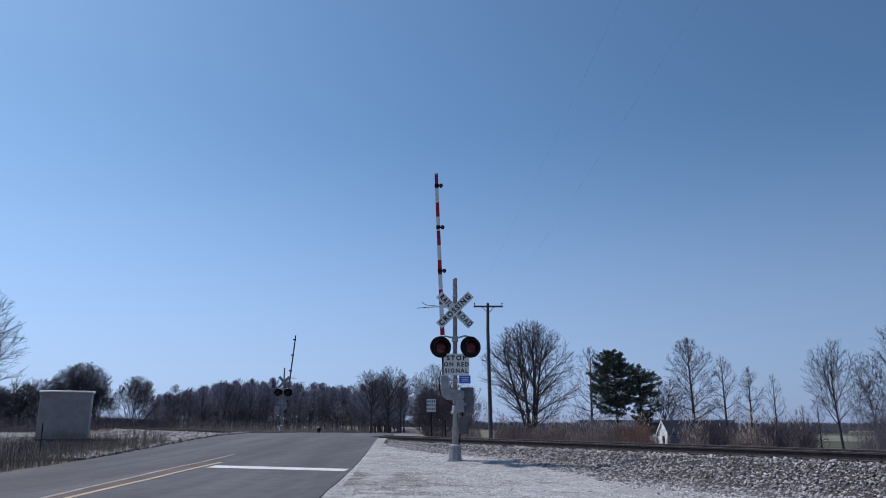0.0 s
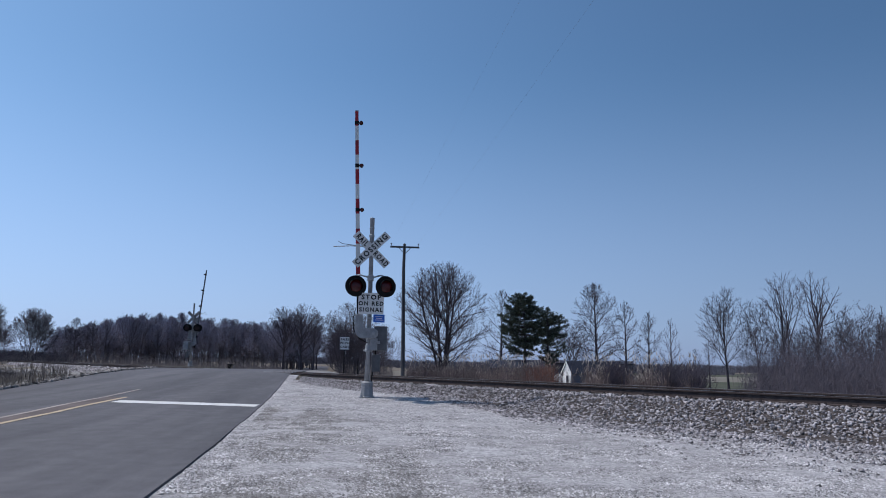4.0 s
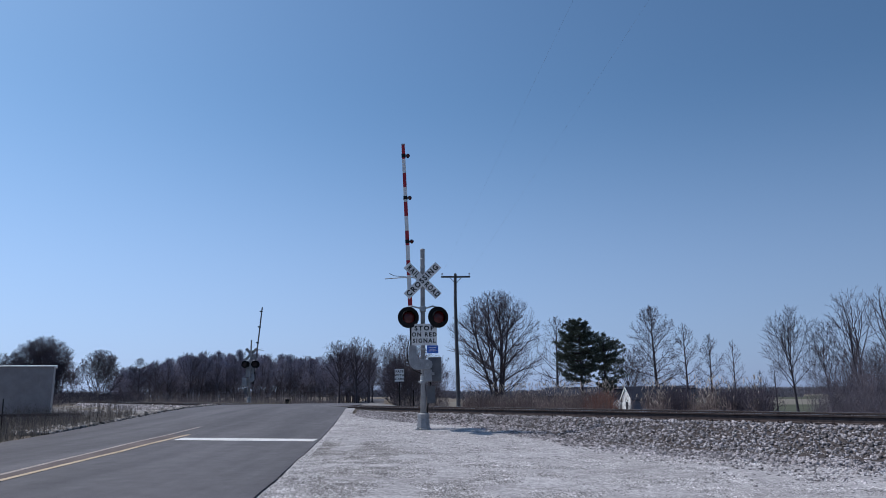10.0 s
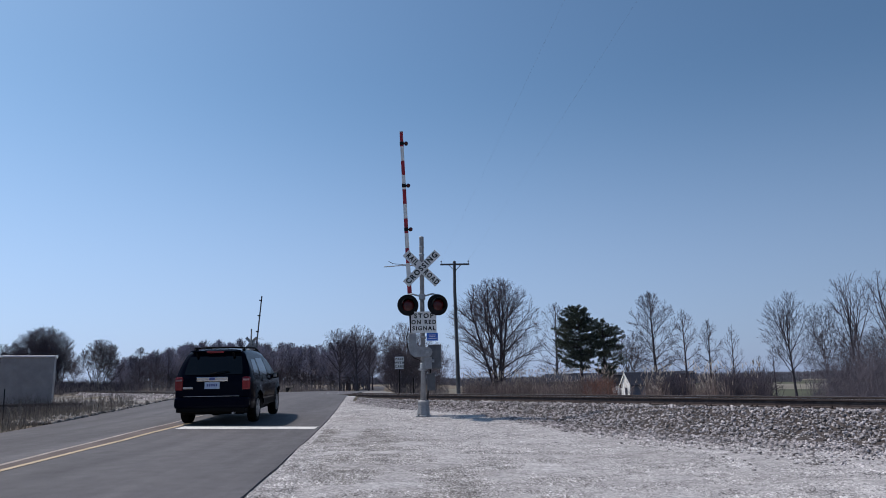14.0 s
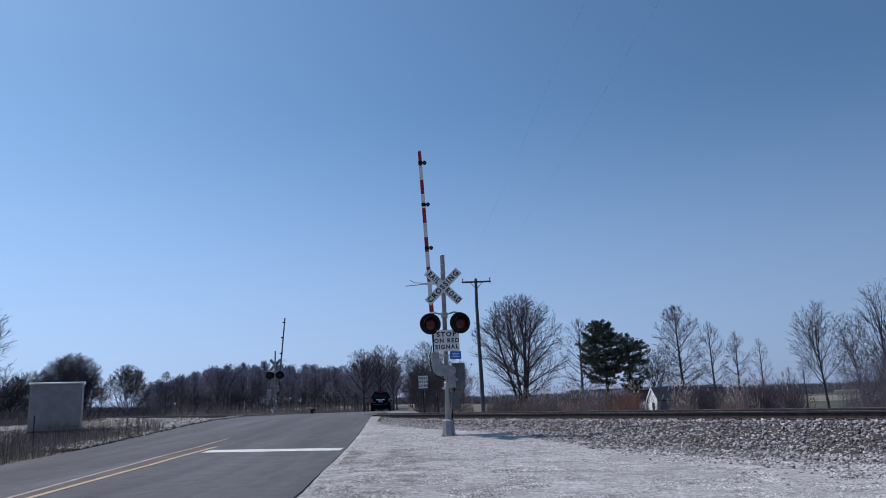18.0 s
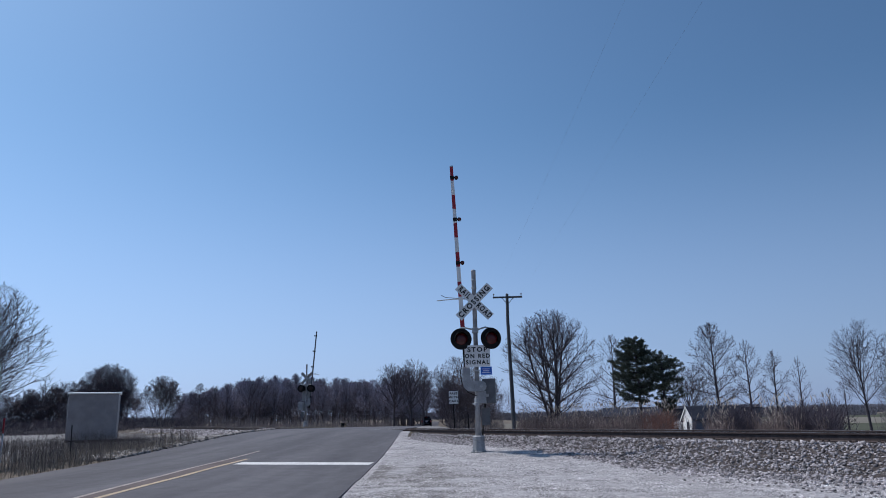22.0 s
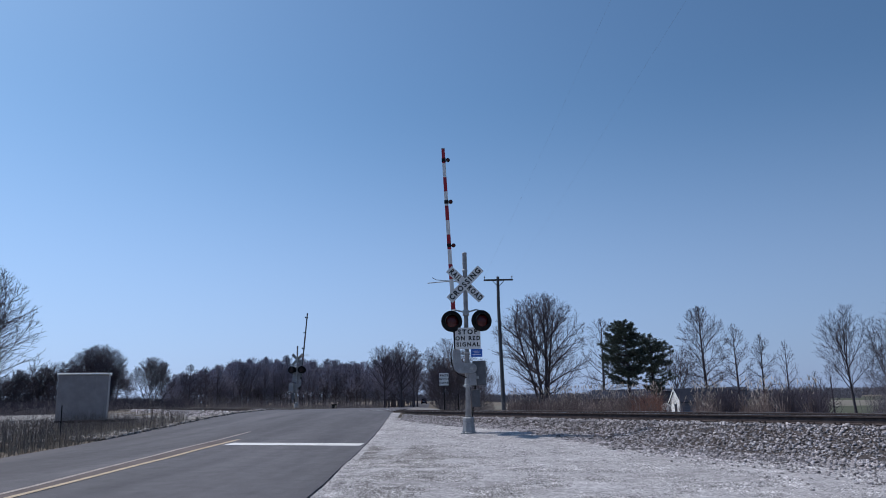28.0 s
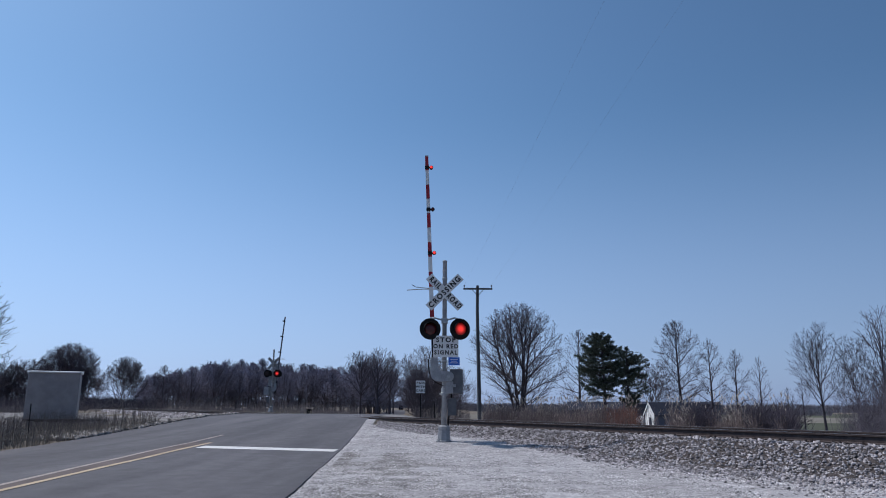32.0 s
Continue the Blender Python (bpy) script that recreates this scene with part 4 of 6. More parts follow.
def scatter_stems(name, count, place, height, mat, seed, label, category, width=0.006, bend=0.25, heads=0.0, fork=0, head_mat=None, plain=False):
    """Dead stems and blades, each a thin bent three-sided spike."""
    rng = random.Random(seed)
    verts, faces, index = [], [], []

    def spike(p, w, h, r, look_of=0):
        o = len(verts)
        sway = Vector((rng.gauss(0, bend), rng.gauss(0, bend), 0)) * h * 0.5
        for u, rr in ((0, r), (0.55, r * 0.75)):
            c = p + w * (h * u) + sway * u * u
            for j in range(3):
                t = 2.094 * j
                verts.append((c.x + rr * math.cos(t), c.y + rr * math.sin(t), c.z))
        tip = p + w * h + sway
        verts.append(tuple(tip))
        for j in range(3):
            a, b = o + j, o + (j + 1) % 3
            faces.append((a, b, b + 3, a + 3))
            faces.append((a + 3, b + 3, o + 6))
            index.extend((look_of, look_of))
        return tip
    for _ in range(count):
        got = place(rng)
        if got is None:
            continue
        p, h = Vector(got), height(rng)
        w = Vector((rng.gauss(0, bend * 0.6), rng.gauss(0, bend * 0.6), 1)).normalized()
        if plain:
            tip = p + w * h
            cone(verts, faces, p, tip, width * rng.uniform(0.7, 1.4))
            index.extend((0, 0, 0))
        else:
            tip = spike(p, w, h, width * rng.uniform(0.7, 1.4))
        for _k in range(fork):
            q = p + w * h * rng.uniform(0.35, 0.8)
            cone(verts, faces, q, q + Vector((rng.gauss(0, 0.6), rng.gauss(0, 0.6), 0.8)).normalized() * h * rng.uniform(0.2, 0.45), width * 0.75)
            index.extend((0, 0, 0))
        if heads and rng.random() < heads:
            spike(tip - Vector((0, 0, h * 0.08)), (w + Vector((rng.gauss(0, 0.45), rng.gauss(0, 0.45), 0))).normalized(), rng.uniform(0.1, 0.2), width * 3.6, 1 if head_mat else 0)
    ob = new(name, mesh_of(name, verts, faces, [mat, head_mat] if head_mat else mat, index))
    return tagged(ob, label, category, kind="stuff")


# ---- crossing signals ----
MOVERS = []      # flashing discs: (object, pose when dark, lit stretches)
LEFT_LIT = [(29.52, 30.28), (31.08, 31.72)]
RIGHT_LIT = [(30.32, 31.04), (31.78, 33.0)]
ALWAYS_LIT = [(29.5, 33.0)]


def flasher(name, radius, parent, m, lit, bulge=0.03, label="", dark=None):
    """A round lens whose one face is dark and the other alight; it turns about its upright axis."""
    bm = bmesh.new()
    face = [(radius * 0.999, 0.0), (radius * 0.96, bulge * 0.3), (radius * 0.7, bulge * 0.7), (radius * 0.35, bulge * 0.95), (0.002, bulge)]
    lathe(bm, face, 24, pose(0, 0, 0, 90), 0)          # towards -y: dark
    lathe(bm, face, 24, pose(0, 0, 0, -90), 1)         # towards +y: alight
    ob = part(name, bm, [dark or LENS_DARK, LENS_LIT], parent, label, m, smooth=True)
    MOVERS.append((ob, m, lit))
    return ob


def lamp_head(parent, x, z, aim, lit, dark=None):
    m = pose(x, -0.2, z, 0, 0, aim)
    bm = bmesh.new()
    lathe(bm, [(0.285, -0.012), (0.288, 0.0), (0.285, 0.012), (0.17, 0.016)], 36, pose(0, 0, 0, 90))
    plate = part("signal_lamp", bm, BLACK, parent, "black flashing-light unit with a round backing plate", m)
    bm = bmesh.new()
    lathe(bm, [(0.15, 0.0), (0.165, 0.06), (0.13, 0.13), (0.05, 0.16)], 24, pose(0, 0.02, 0, -90))
    part("housing", bm, BLACK, plate, smooth=True)
    bm = bmesh.new()                                     # hood over the upper two thirds of the lens
    n, rings = 22, []
    for depth, r in ((0.0, 0.185), (0.12, 0.188), (0.24, 0.19)):
        ring = []
        for k in range(n + 1):
            a = radians(-35 + 250 * k / n)
            cut = depth * (0.45 + 0.55 * max(0.0, math.sin(a)))
            ring.append((bm.verts.new((r * math.cos(a), -0.012 - cut, r * math.sin(a))), bm.verts.new(((r - 0.006) * math.cos(a), -0.012 - cut, (r - 0.006) * math.sin(a)))))
        rings.append(ring)
    for lo, hi in zip(rings, rings[1:]):
        for k in range(n):
            bm.faces.new((lo[k][0], lo[k + 1][0], hi[k + 1][0], hi[k][0]))
            bm.faces.new((lo[k][1], hi[k][1], hi[k + 1][1], lo[k + 1][1]))
    for k in range(n):
        bm.faces.new((rings[-1][k][0], rings[-1][k + 1][0], rings[-1][k + 1][1], rings[-1][k][1]))
    part("hood", bm, BLACK, plate, smooth=True)
    flasher("lens", 0.165, plate, pose(0, -0.03, 0), lit, 0.035, "round red lens", dark)
    return plate


def crossing_signal(m, label, arm_lean, lit_left, lit_right, back=False):
    sig = thing("crossing_signal", m, label, "crossing signal", "crossing signals")
    # foundation casting with anchor bolts
    bm = bmesh.new()
    lathe(bm, [(0.225, 0.0), (0.225, 0.03), (0.185, 0.05), (0.155, 0.3), (0.165, 0.34), (0.165, 0.4), (0.1, 0.43)], 8, pose(0, 0, 0, 0, 0, 22.5))
    base = part("base", bm, ALUMINIUM, sig, "silver-painted cast base", smooth=False)
    for k in range(4):
        bm = bmesh.new()
        a = radians(45 + 90 * k)
        cyl(bm, (0.2 * math.cos(a), 0.2 * math.sin(a), 0.02), (0.2 * math.cos(a), 0.2 * math.sin(a), 0.1), 0.018, sides=8)
        cyl(bm, (0.2 * math.cos(a), 0.2 * math.sin(a), 0.045), (0.2 * math.cos(a), 0.2 * math.sin(a), 0.068), 0.033, sides=6)
        part("bolt", bm, GALVANISED, base)
    bm = bmesh.new()
    lathe(bm, [(0.082, 0.4), (0.052, 1.27), (0.06, 1.3), (0.06, 4.82), (0.064, 4.83), (0.064, 4.86), (0.02, 4.88)], 20)
    part("mast", bm, ALUMINIUM, sig, "silver-painted steel mast", smooth=True)
    for z0, z1, r in ((1.2, 1.28, 0.095), (1.28, 1.4, 0.078), (4.33, 4.39, 0.072), (4.56, 4.6, 0.068)):
        bm = bmesh.new()
        lathe(bm, [(r * 0.9, z0), (r, z0 + 0.008), (r, z1 - 0.008), (r * 0.9, z1)], 20)
        part("collar", bm, GALVANISED, sig, smooth=False)
    for dx in (-0.1, 0.1):
        bm = bmesh.new()
        cyl(bm, (dx * 0.7, -0.02, 1.24), (dx * 1.25, -0.02, 1.24), 0.018, sides=8)
        part("collar_bolt", bm, GALVANISED, sig)
    # crossbuck
    part("crossbuck_clamp", box(bmesh.new(), -0.07, 0.07, -0.088, 0.075, 3.7 if back else 3.9, 3.84 if back else 4.04, 0.008), GALVANISED, sig)
    for ang, y0, words in ((-45, -0.095, (("RAIL", -0.36), ("ROAD", 0.36))), (45, -0.102, (("CROSSING", 0.0),))):
        blade = part("crossbuck_blade", prism(bmesh.new(), [(-0.61, -0.114), (0.61, -0.114), (0.61, 0.114), (-0.61, 0.114)], -0.002, 0.002), [SIGN_WHITE], sig, "white crossbuck board with black letters", pose(0, y0, 3.77 if back else 3.97, 0, -ang, 0))
        for word, off in words:
            letters(word, 0.2, LETTER, blade, pose(off, -0.0035, 0.0, 90), 0.95 if word == "CROSSING" else 0.74)
        part("backing", box(bmesh.new(), -0.6, 0.6, 0.0025, 0.0045, -0.104, 0.104), SIGN_BACK, blade)
    # two thin rods that stick out towards the road
    for pts, r, mat in (([(-0.06, 0, 4.06), (-0.5, 0.03, 4.1), (-0.78, 0.05, 4.13), (-0.9, 0.05, 4.2)], 0.009, GREY_BOX), ([(-0.06, 0, 4.06), (-0.55, 0.0, 4.07), (-1.02, 0.02, 4.04)], 0.014, GALVANISED)):
        v, f = [], []
        tube(v, f, [Vector(p) for p in pts], [r] * len(pts), 8)
        rod = new("rod", mesh_of("rod", v, f, mat, smooth=True))
        rod.parent = sig
    # crossarm and lamps
    for side in (-1, 1):
        v, f = [], []
        pts = [(0.0, -0.06, 3.2), (side * 0.12, -0.1, 3.22), (side * 0.27, -0.12, 3.26), (side * 0.36, -0.1, 3.24), (side * 0.385, -0.09, 3.1)]
        tube(v, f, [Vector(p) for p in pts], [0.022] * 5, 10)
        arm = new("crossarm", mesh_of("crossarm", v, f, GALVANISED, smooth=True))
        arm.parent = sig
        lamp_head(sig, side * 0.395 + 0.015, 2.95, 14 if side < 0 else 20, lit_left if side < 0 else lit_right)
        if back:
            q = lamp_head(sig, side * 0.39, 2.96, 180 + (8 if side < 0 else -8), lit_right if side < 0 else lit_left, LENS_OLD)
            q.matrix_basis = pose(side * 0.39, 0.2, 2.96, 0, 0, 180 - side * 6)
    bm = bmesh.new()
    box(bm, -0.085, 0.085, -0.11, 0.09, 3.12, 3.26, 0.012)
    part("crossarm_clamp", bm, GALVANISED, sig)
    # rule plate and number plate
    plate = part("sign_plate", box(bmesh.new(), -0.335, 0.335, -0.003, 0.003, -0.285, 0.285, 0.0), [SIGN_WHITE], sig, "white sign reading STOP ON RED SIGNAL", pose(0.035, -0.17, 2.49))
    for word, zz, size, sq in (("STOP", 0.165, 0.172, 1.04), ("ON RED", -0.005, 0.15, 0.97), ("SIGNAL", -0.17, 0.15, 0.97)):
        letters(word, size, LETTER, plate, pose(0, -0.0045, zz, 90), sq)
    part("backing", box(bmesh.new(), -0.33, 0.33, 0.0035, 0.006, -0.28, 0.28), SIGN_BACK, plate)
    blue = part("notice_plate", box(bmesh.new(), -0.15, 0.15, -0.003, 0.003, -0.105, 0.105), SIGN_BLUE, sig, "small blue notice with unreadable white lines", pose(0.255, -0.16, 2.095, 0, 0, 6))
    for k, w in enumerate((0.2, 0.16, 0.22)):
        part("line", box(bmesh.new(), -w / 2, w / 2, -0.0045, -0.0035, 0.04 - k * 0.045, 0.054 - k * 0.045), SIGN_WHITE, blue)
    part("backing", box(bmesh.new(), -0.148, 0.148, 0.0035, 0.006, -0.103, 0.103), SIGN_BACK, blue)
    for z in (2.68, 2.35, 2.1):
        part("bracket", box(bmesh.new(), -0.075, 0.075, -0.165, 0.07, z - 0.02, z + 0.02, 0.006), GALVANISED, sig)
    # gate machine with its curved arm support
    outline = [(-0.37, 2.2), (-0.37, 1.78)]
    outline += [(-0.37 + 0.22 - 0.22 * math.cos(a), 1.78 - 0.22 * math.sin(a)) for a in (0.4, 0.8, 1.2, 1.57)]
    outline += [(0.12, 1.56)] + [(0.12 + 0.135 * math.sin(a), 1.695 - 0.135 * math.cos(a)) for a in (0.5, 1.0, 1.57, 2.1, 2.7, 3.14)]
    outline += [(-0.08, 1.83), (-0.14, 1.86), (-0.17, 1.94), (-0.17, 2.2)]
    bm = prism(bmesh.new(), outline, 0.1 if back else -0.15, 0.16 if back else -0.09)
    bmesh.ops.bevel(bm, geom=list(bm.edges), offset=0.008, segments=1, affect="EDGES")
    sup = part("arm_support", bm, ALUMINIUM, sig, "curved grey cast arm support")
    bm = cyl(bmesh.new(), (0.12, -0.19, 1.7), (0.12, -0.08, 1.7), 0.045, sides=16)
    part("pivot_bolt", bm, GALVANISED, sup)
    part("gate_machine", box(bmesh.new(), 0.14, 0.49, 0.02, 0.46, 1.25, 1.9, 0.02), ALUMINIUM if back else GREY_BOX, sig, "grey steel gate machine case")
    part("side_case", box(bmesh.new(), 0.03, 0.235, -0.1, 0.1, 1.25, 1.57, 0.012), ALUMINIUM, sig)
    part("junction_box", box(bmesh.new(), 0.1, 0.32, 0.12, 0.32, 0.68, 1.14, 0.015), GREY_BOX, sig)
    part("machine_bracket", box(bmesh.new(), -0.06, 0.3, 0.0, 0.1, 1.42, 1.5, 0.01), GALVANISED, sig)
    v, f = [], []
    tube(v, f, [Vector(p) for p in ((0.2, 0.2, 1.25), (0.19, 0.2, 1.1), (0.12, 0.15, 0.6), (0.1, 0.1, 0.3))], [0.02] * 4, 8)
    conduit = new("conduit", mesh_of("conduit", v, f, BLACK, smooth=True))
    conduit.parent = sig
    # gate arm, raised
    arm = part("gate_arm", box(bmesh.new(), -0.045, 0.045, -0.02, 0.02, -0.15, 0.8, 0.005), BLACK, sig, "raised red and white striped gate arm", pose(-0.28, 0.0, 1.565 if back else 1.985, 0, -arm_lean, 0))
    total, step, z = 5.93, 0.42, 0.0
    z = total
    k = 0
    while z > 0.8:
        lo = max(0.8, z - step)
        w0, w1 = 0.062 - 0.016 * lo / total, 0.062 - 0.016 * z / total
        bm = prism(bmesh.new(), [(-w0, lo), (w0, lo), (w1, z), (-w1, z)], -0.02, 0.02)
        part("stripe", bm, GATE_RED if k % 2 == 0 else GATE_WHITE, arm, "red stripe" if k % 2 == 0 else "white stripe")
        z, k = lo, k + 1
    part("arm_back", prism(bmesh.new(), [(-0.056, 0.8), (0.056, 0.8), (0.042, total), (-0.042, total)], 0.0205, 0.024), GREY_BOX, arm, "plain grey rear side")
    part("arm_tip", box(bmesh.new(), -0.048, 0.048, -0.024, 0.024, total, total + 0.035, 0.004), GALVANISED, arm)
    for zz, lit in ((5.6, ALWAYS_LIT), (4.36, LEFT_LIT), (3.1, RIGHT_LIT)):
        bm = bmesh.new()
        box(bm, -0.058, 0.058, -0.035, 0.035, zz - 0.05, zz + 0.05, 0.006)
        cyl(bm, (0.05, 0, zz), (0.085, 0, zz), 0.02, sides=8)
        lathe(bm, [(0.052, 0.03), (0.058, 0.0), (0.05, -0.06), (0.02, -0.075)], 16, Matrix.Translation((0.118, 0, zz)) @ pose(0, 0, 0, 90))
        part("gate_lamp", bm, BLACK, arm, "small black gate lamp")
        flasher("gate_lamp_lens", 0.04, arm, pose(0.118, -0.04, zz), lit, 0.015, "small round red lens")
    # cable along the arm foot
    v, f = [], []
    tube(v, f, [Vector(p) for p in ((-0.36, -0.15, 2.35), (-0.42, -0.16, 2.1), (-0.4, -0.15, 1.8), (-0.25, -0.08, 1.55), (-0.02, -0.05, 1.45))], [0.012] * 5, 6)
    cable = new("cable", mesh_of("cable", v, f, BLACK, smooth=True))
    cable.parent = sig
    return sig


def build_signals():
    near = crossing_signal(pose(0.0, 18.62, 0.11, 0, 0, 0), "near crossing signal with raised gate, crossbuck and twin red lamps", 2.4, LEFT_LIT, RIGHT_LIT)
    near.scale = (0.98, 0.98, 0.965)
    x, y = polar(-13.42, 56.0)
    far = crossing_signal(pose(x, y, 0.53, 0, 0, 178), "crossing signal seen from behind, its gate raised", 4.6, LEFT_LIT, RIGHT_LIT, back=True)
    far.scale = (0.95, 0.95, 0.95)


# ---- signs, poles, shelter ----
def build_roadside():
    x, y = polar(-1.88, 47.0)
    s = thing("road_sign", pose(x, y, 0.3, 0, 0, 0), "white PASS WITH CARE sign on a dark post", "road sign")
    part("post", box(bmesh.new(), -0.03, 0.03, -0.02, 0.02, -0.4, 2.3, 0.004), BLACK, s)
    pl = part("sign_plate", box(bmesh.new(), -0.3, 0.3, -0.003, 0.003, -0.4, 0.4), SIGN_WHITE, s, "white plate with black words", pose(0, -0.03, 1.92))
    for k, w in enumerate(("PASS", "WITH", "CARE")):
        letters(w, 0.2, LETTER, pl, pose(0, -0.0045, 0.24 - 0.24 * k, 90))
    # spare post close by
    p = thing("sign_post", pose(x + 0.9, y + 0.5, 0.25), "short dark post beside the sign", "post")
    part("post", box(bmesh.new(), -0.03, 0.03, -0.02, 0.02, -0.4, 1.0, 0.004), BLACK, p)

    x, y = polar(2.7, 58.0)
    up = thing("utility_pole", pose(x, y, land_z(x, y), 0, 0, 0), "weathered timber utility pole with one crossarm", "utility pole")
    top = 10.75 - land_z(x, y)
    v, f = [], []
    tube(v, f, [Vector((0.1, 0, -0.5)), Vector((0.06, 0, 3)), Vector((0.0, 0, 6)), Vector((-0.05, 0, 9)), Vector((-0.02, 0, top))], [0.17, 0.16, 0.145, 0.13, 0.115], 14)
    ob = new("pole", mesh_of("pole", v, f, POLE_WOOD, smooth=True))
    ob.parent = up
    part("crossarm", box(bmesh.new(), -1.2, 1.2, -0.2, -0.1, top - 0.36, top - 0.22, 0.01), POLE_WOOD, up, "timber crossarm")
    for sx in (-1, 1):
        bm = bmesh.new()
        cyl(bm, (sx * 0.5, -0.15, top - 0.32), (sx * 0.02, -0.13, top - 0.85), 0.025, sides=6)
        part("brace", bm, POLE_WOOD, up)
    for px in (-1.12, -0.05, 1.12):
        bm = bmesh.new()
        lathe(bm, [(0.02, top - 0.24), (0.02, top - 0.1), (0.055, top - 0.09), (0.06, top - 0.02), (0.03, top + 0.03)], 10, Matrix.Translation((px, -0.15, 0)))
        part("insulator", bm, GREY_BOX, up, smooth=True)

    for sx, far_x in ((-1, 5.49), (1, 7.17)):            # two line wires over the shoulder
        a, b = Vector((x + sx * 1.12, y - 0.15, land_z(x, y) + top + 0.03)), Vector((far_x, -15.0, 11.0))
        v, f = [], []
        tube(v, f, [up.matrix_basis.inverted() @ (a.lerp(b, k / 16) - Vector((0, 0, 0.9 * k / 16 * (1 - k / 16)))) for k in range(17)], [0.0014] * 17, 5)
        wire = new("wire", mesh_of("wire", v, f, GREY_BOX, smooth=True))
        wire.parent = up
        tagged(wire, "thin dark line wire")

    x, y = polar(-28.35, 40.0)
    z0 = 0.30
    b = thing("signal_shelter", pose(x, y, z0, 0, 0, 24), "grey aluminium equipment shelter with a pale roof", "equipment shelter")
    part("body", box(bmesh.new(), -1.1, 1.1, -0.9, 0.9, 0.0, 2.16, 0.015), SHELTER, b)
    bm = box(bmesh.new(), -1.16, 1.16, -0.98, 0.98, 2.162, 2.25, 0.02)
    for v in bm.verts:                                    # pitched a little to the front
        if v.co.z > 2.2:
            v.co.z += 0.045 * v.co.y + 0.02
    part("roof", bm, SHELTER_ROOF, b, "pale metal roof cap")
    part("floor_frame", box(bmesh.new(), -1.12, 1.12, -0.92, 0.92, -0.09, -0.002, 0.008), BLACK, b)
    for k in range(3):
        xx = -0.55 + 0.55 * k
        part("panel_seam", box(bmesh.new(), xx - 0.012, xx + 0.012, -0.912, -0.9, 0.03, 2.14), SHELTER, b)
    for sx in (-0.9, 0.9):
        for sy in (-0.7, 0.7):
            part("leg", box(bmesh.new(), sx - 0.06, sx + 0.06, sy - 0.06, sy + 0.06, -0.75, -0.085), GREY_BOX, b)
    # long low walkway before the shelter
    x, y = polar(-27.1, 38.5)
    t = thing("timber_walkway", pose(x, y, 0.0, 0, 0, 27.1), "low dark timber walkway in the weeds before the shelter", "walkway")
    part("beam", box(bmesh.new(), -1.53, 1.53, -0.1, 0.1, 0.19, 0.3, 0.012), TIE, t)
    for px in (-1.35, 0.0, 1.35):
        part("post", box(bmesh.new(), px - 0.06, px + 0.06, -0.06, 0.06, -0.35, 0.19, 0.008), TIE, t)
    for az, dist, h, col, lab in ((-33.75, 21.2, 1.24, GATE_RED, "white marker post with a red top"), (-29.6, 21.5, 0.95, None, "thin dark stake in the weeds")):
        x, y = polar(az, dist)
        mk = thing("marker_post", pose(x, y, land_z(x, y), 1.5, 0.5 if col else -1.0, 0), lab, "post")
        r = 0.017 if col else 0.013
        part("post", box(bmesh.new(), -r, r, -r * 0.6, r * 0.6, -0.3, h, 0.004), GATE_WHITE if col else BLACK, mk)
        if col:
            part("cap", box(bmesh.new(), -0.021, 0.021, -0.014, 0.014, h - 0.36, h + 0.01, 0.004), col, mk, "red band")
    x, y = polar(-34.4, 18.6)
    ln = thing("leaning_stake", pose(x, y, land_z(x, y), 0, -24, 0), "dark timber stake leaning in the weeds", "post")
    part("post", box(bmesh.new(), -0.02, 0.02, -0.02, 0.02, -0.25, 0.95, 0.005), BLACK, ln)
    # small dark object on the far verge
    x, y = polar(-10.5, 62.0)
    k = thing("relay_case", pose(x, y, land_z(x, y)), "small dark case beyond the crossing", "equipment case")
    part("body", box(bmesh.new(), -0.22, 0.22, -0.15, 0.15, -0.1, 0.55, 0.02), BLACK, k)
    part("lid", box(bmesh.new(), -0.24, 0.24, -0.17, 0.17, 0.552, 0.6, 0.01), BLACK, k)


HOUSE_WALL = surface("blue_grey_siding", (0.1, 0.115, 0.16), (0.15, 0.17, 0.22), 2, 0.8, 0, 12, 0.2, stretch=(0.3, 0.3, 6))
HOUSE_ROOF = surface("grey_shingle", (0.032, 0.036, 0.052), (0.055, 0.062, 0.085), 2, 0.95, 0, 14, 0.4, 0.02, spec=0.08)
FIELD = surface("winter_wheat", (0.064, 0.072, 0.05), (0.095, 0.1, 0.072), 0.04, 0.95, 0, 1.2, 0.2, 0.05, spec=0.1)
STUBBLE = surface("stubble_field", (0.15, 0.14, 0.12), (0.225, 0.21, 0.18), 0.05, 0.95, 0, 1.0, 0.2, 0.05, spec=0.1)


def gabled(bm, x0, x1, y0, y1, z0, eave, ridge):
    """A gabled block whose ridge runs along x."""
    ym = (y0 + y1) / 2
    v = [bm.verts.new(p) for p in ((x0, y0, z0), (x1, y0, z0), (x1, y1, z0), (x0, y1, z0), (x0, y0, eave), (x1, y0, eave), (x1, y1, eave), (x0, y1, eave), (x0, ym, ridge), (x1, ym, ridge))]
    for q in ((0, 1, 5, 4), (2, 3, 7, 6), (0, 4, 8, 7, 3), (1, 2, 6, 9, 5), (0, 3, 2, 1), (4, 5, 9, 8), (6, 7, 8, 9)):
        f = bm.faces.new([v[k] for k in q])
        f.material_index = 1 if q in ((0, 4, 8, 7, 3), (1, 2, 6, 9, 5)) else 0
    return bm


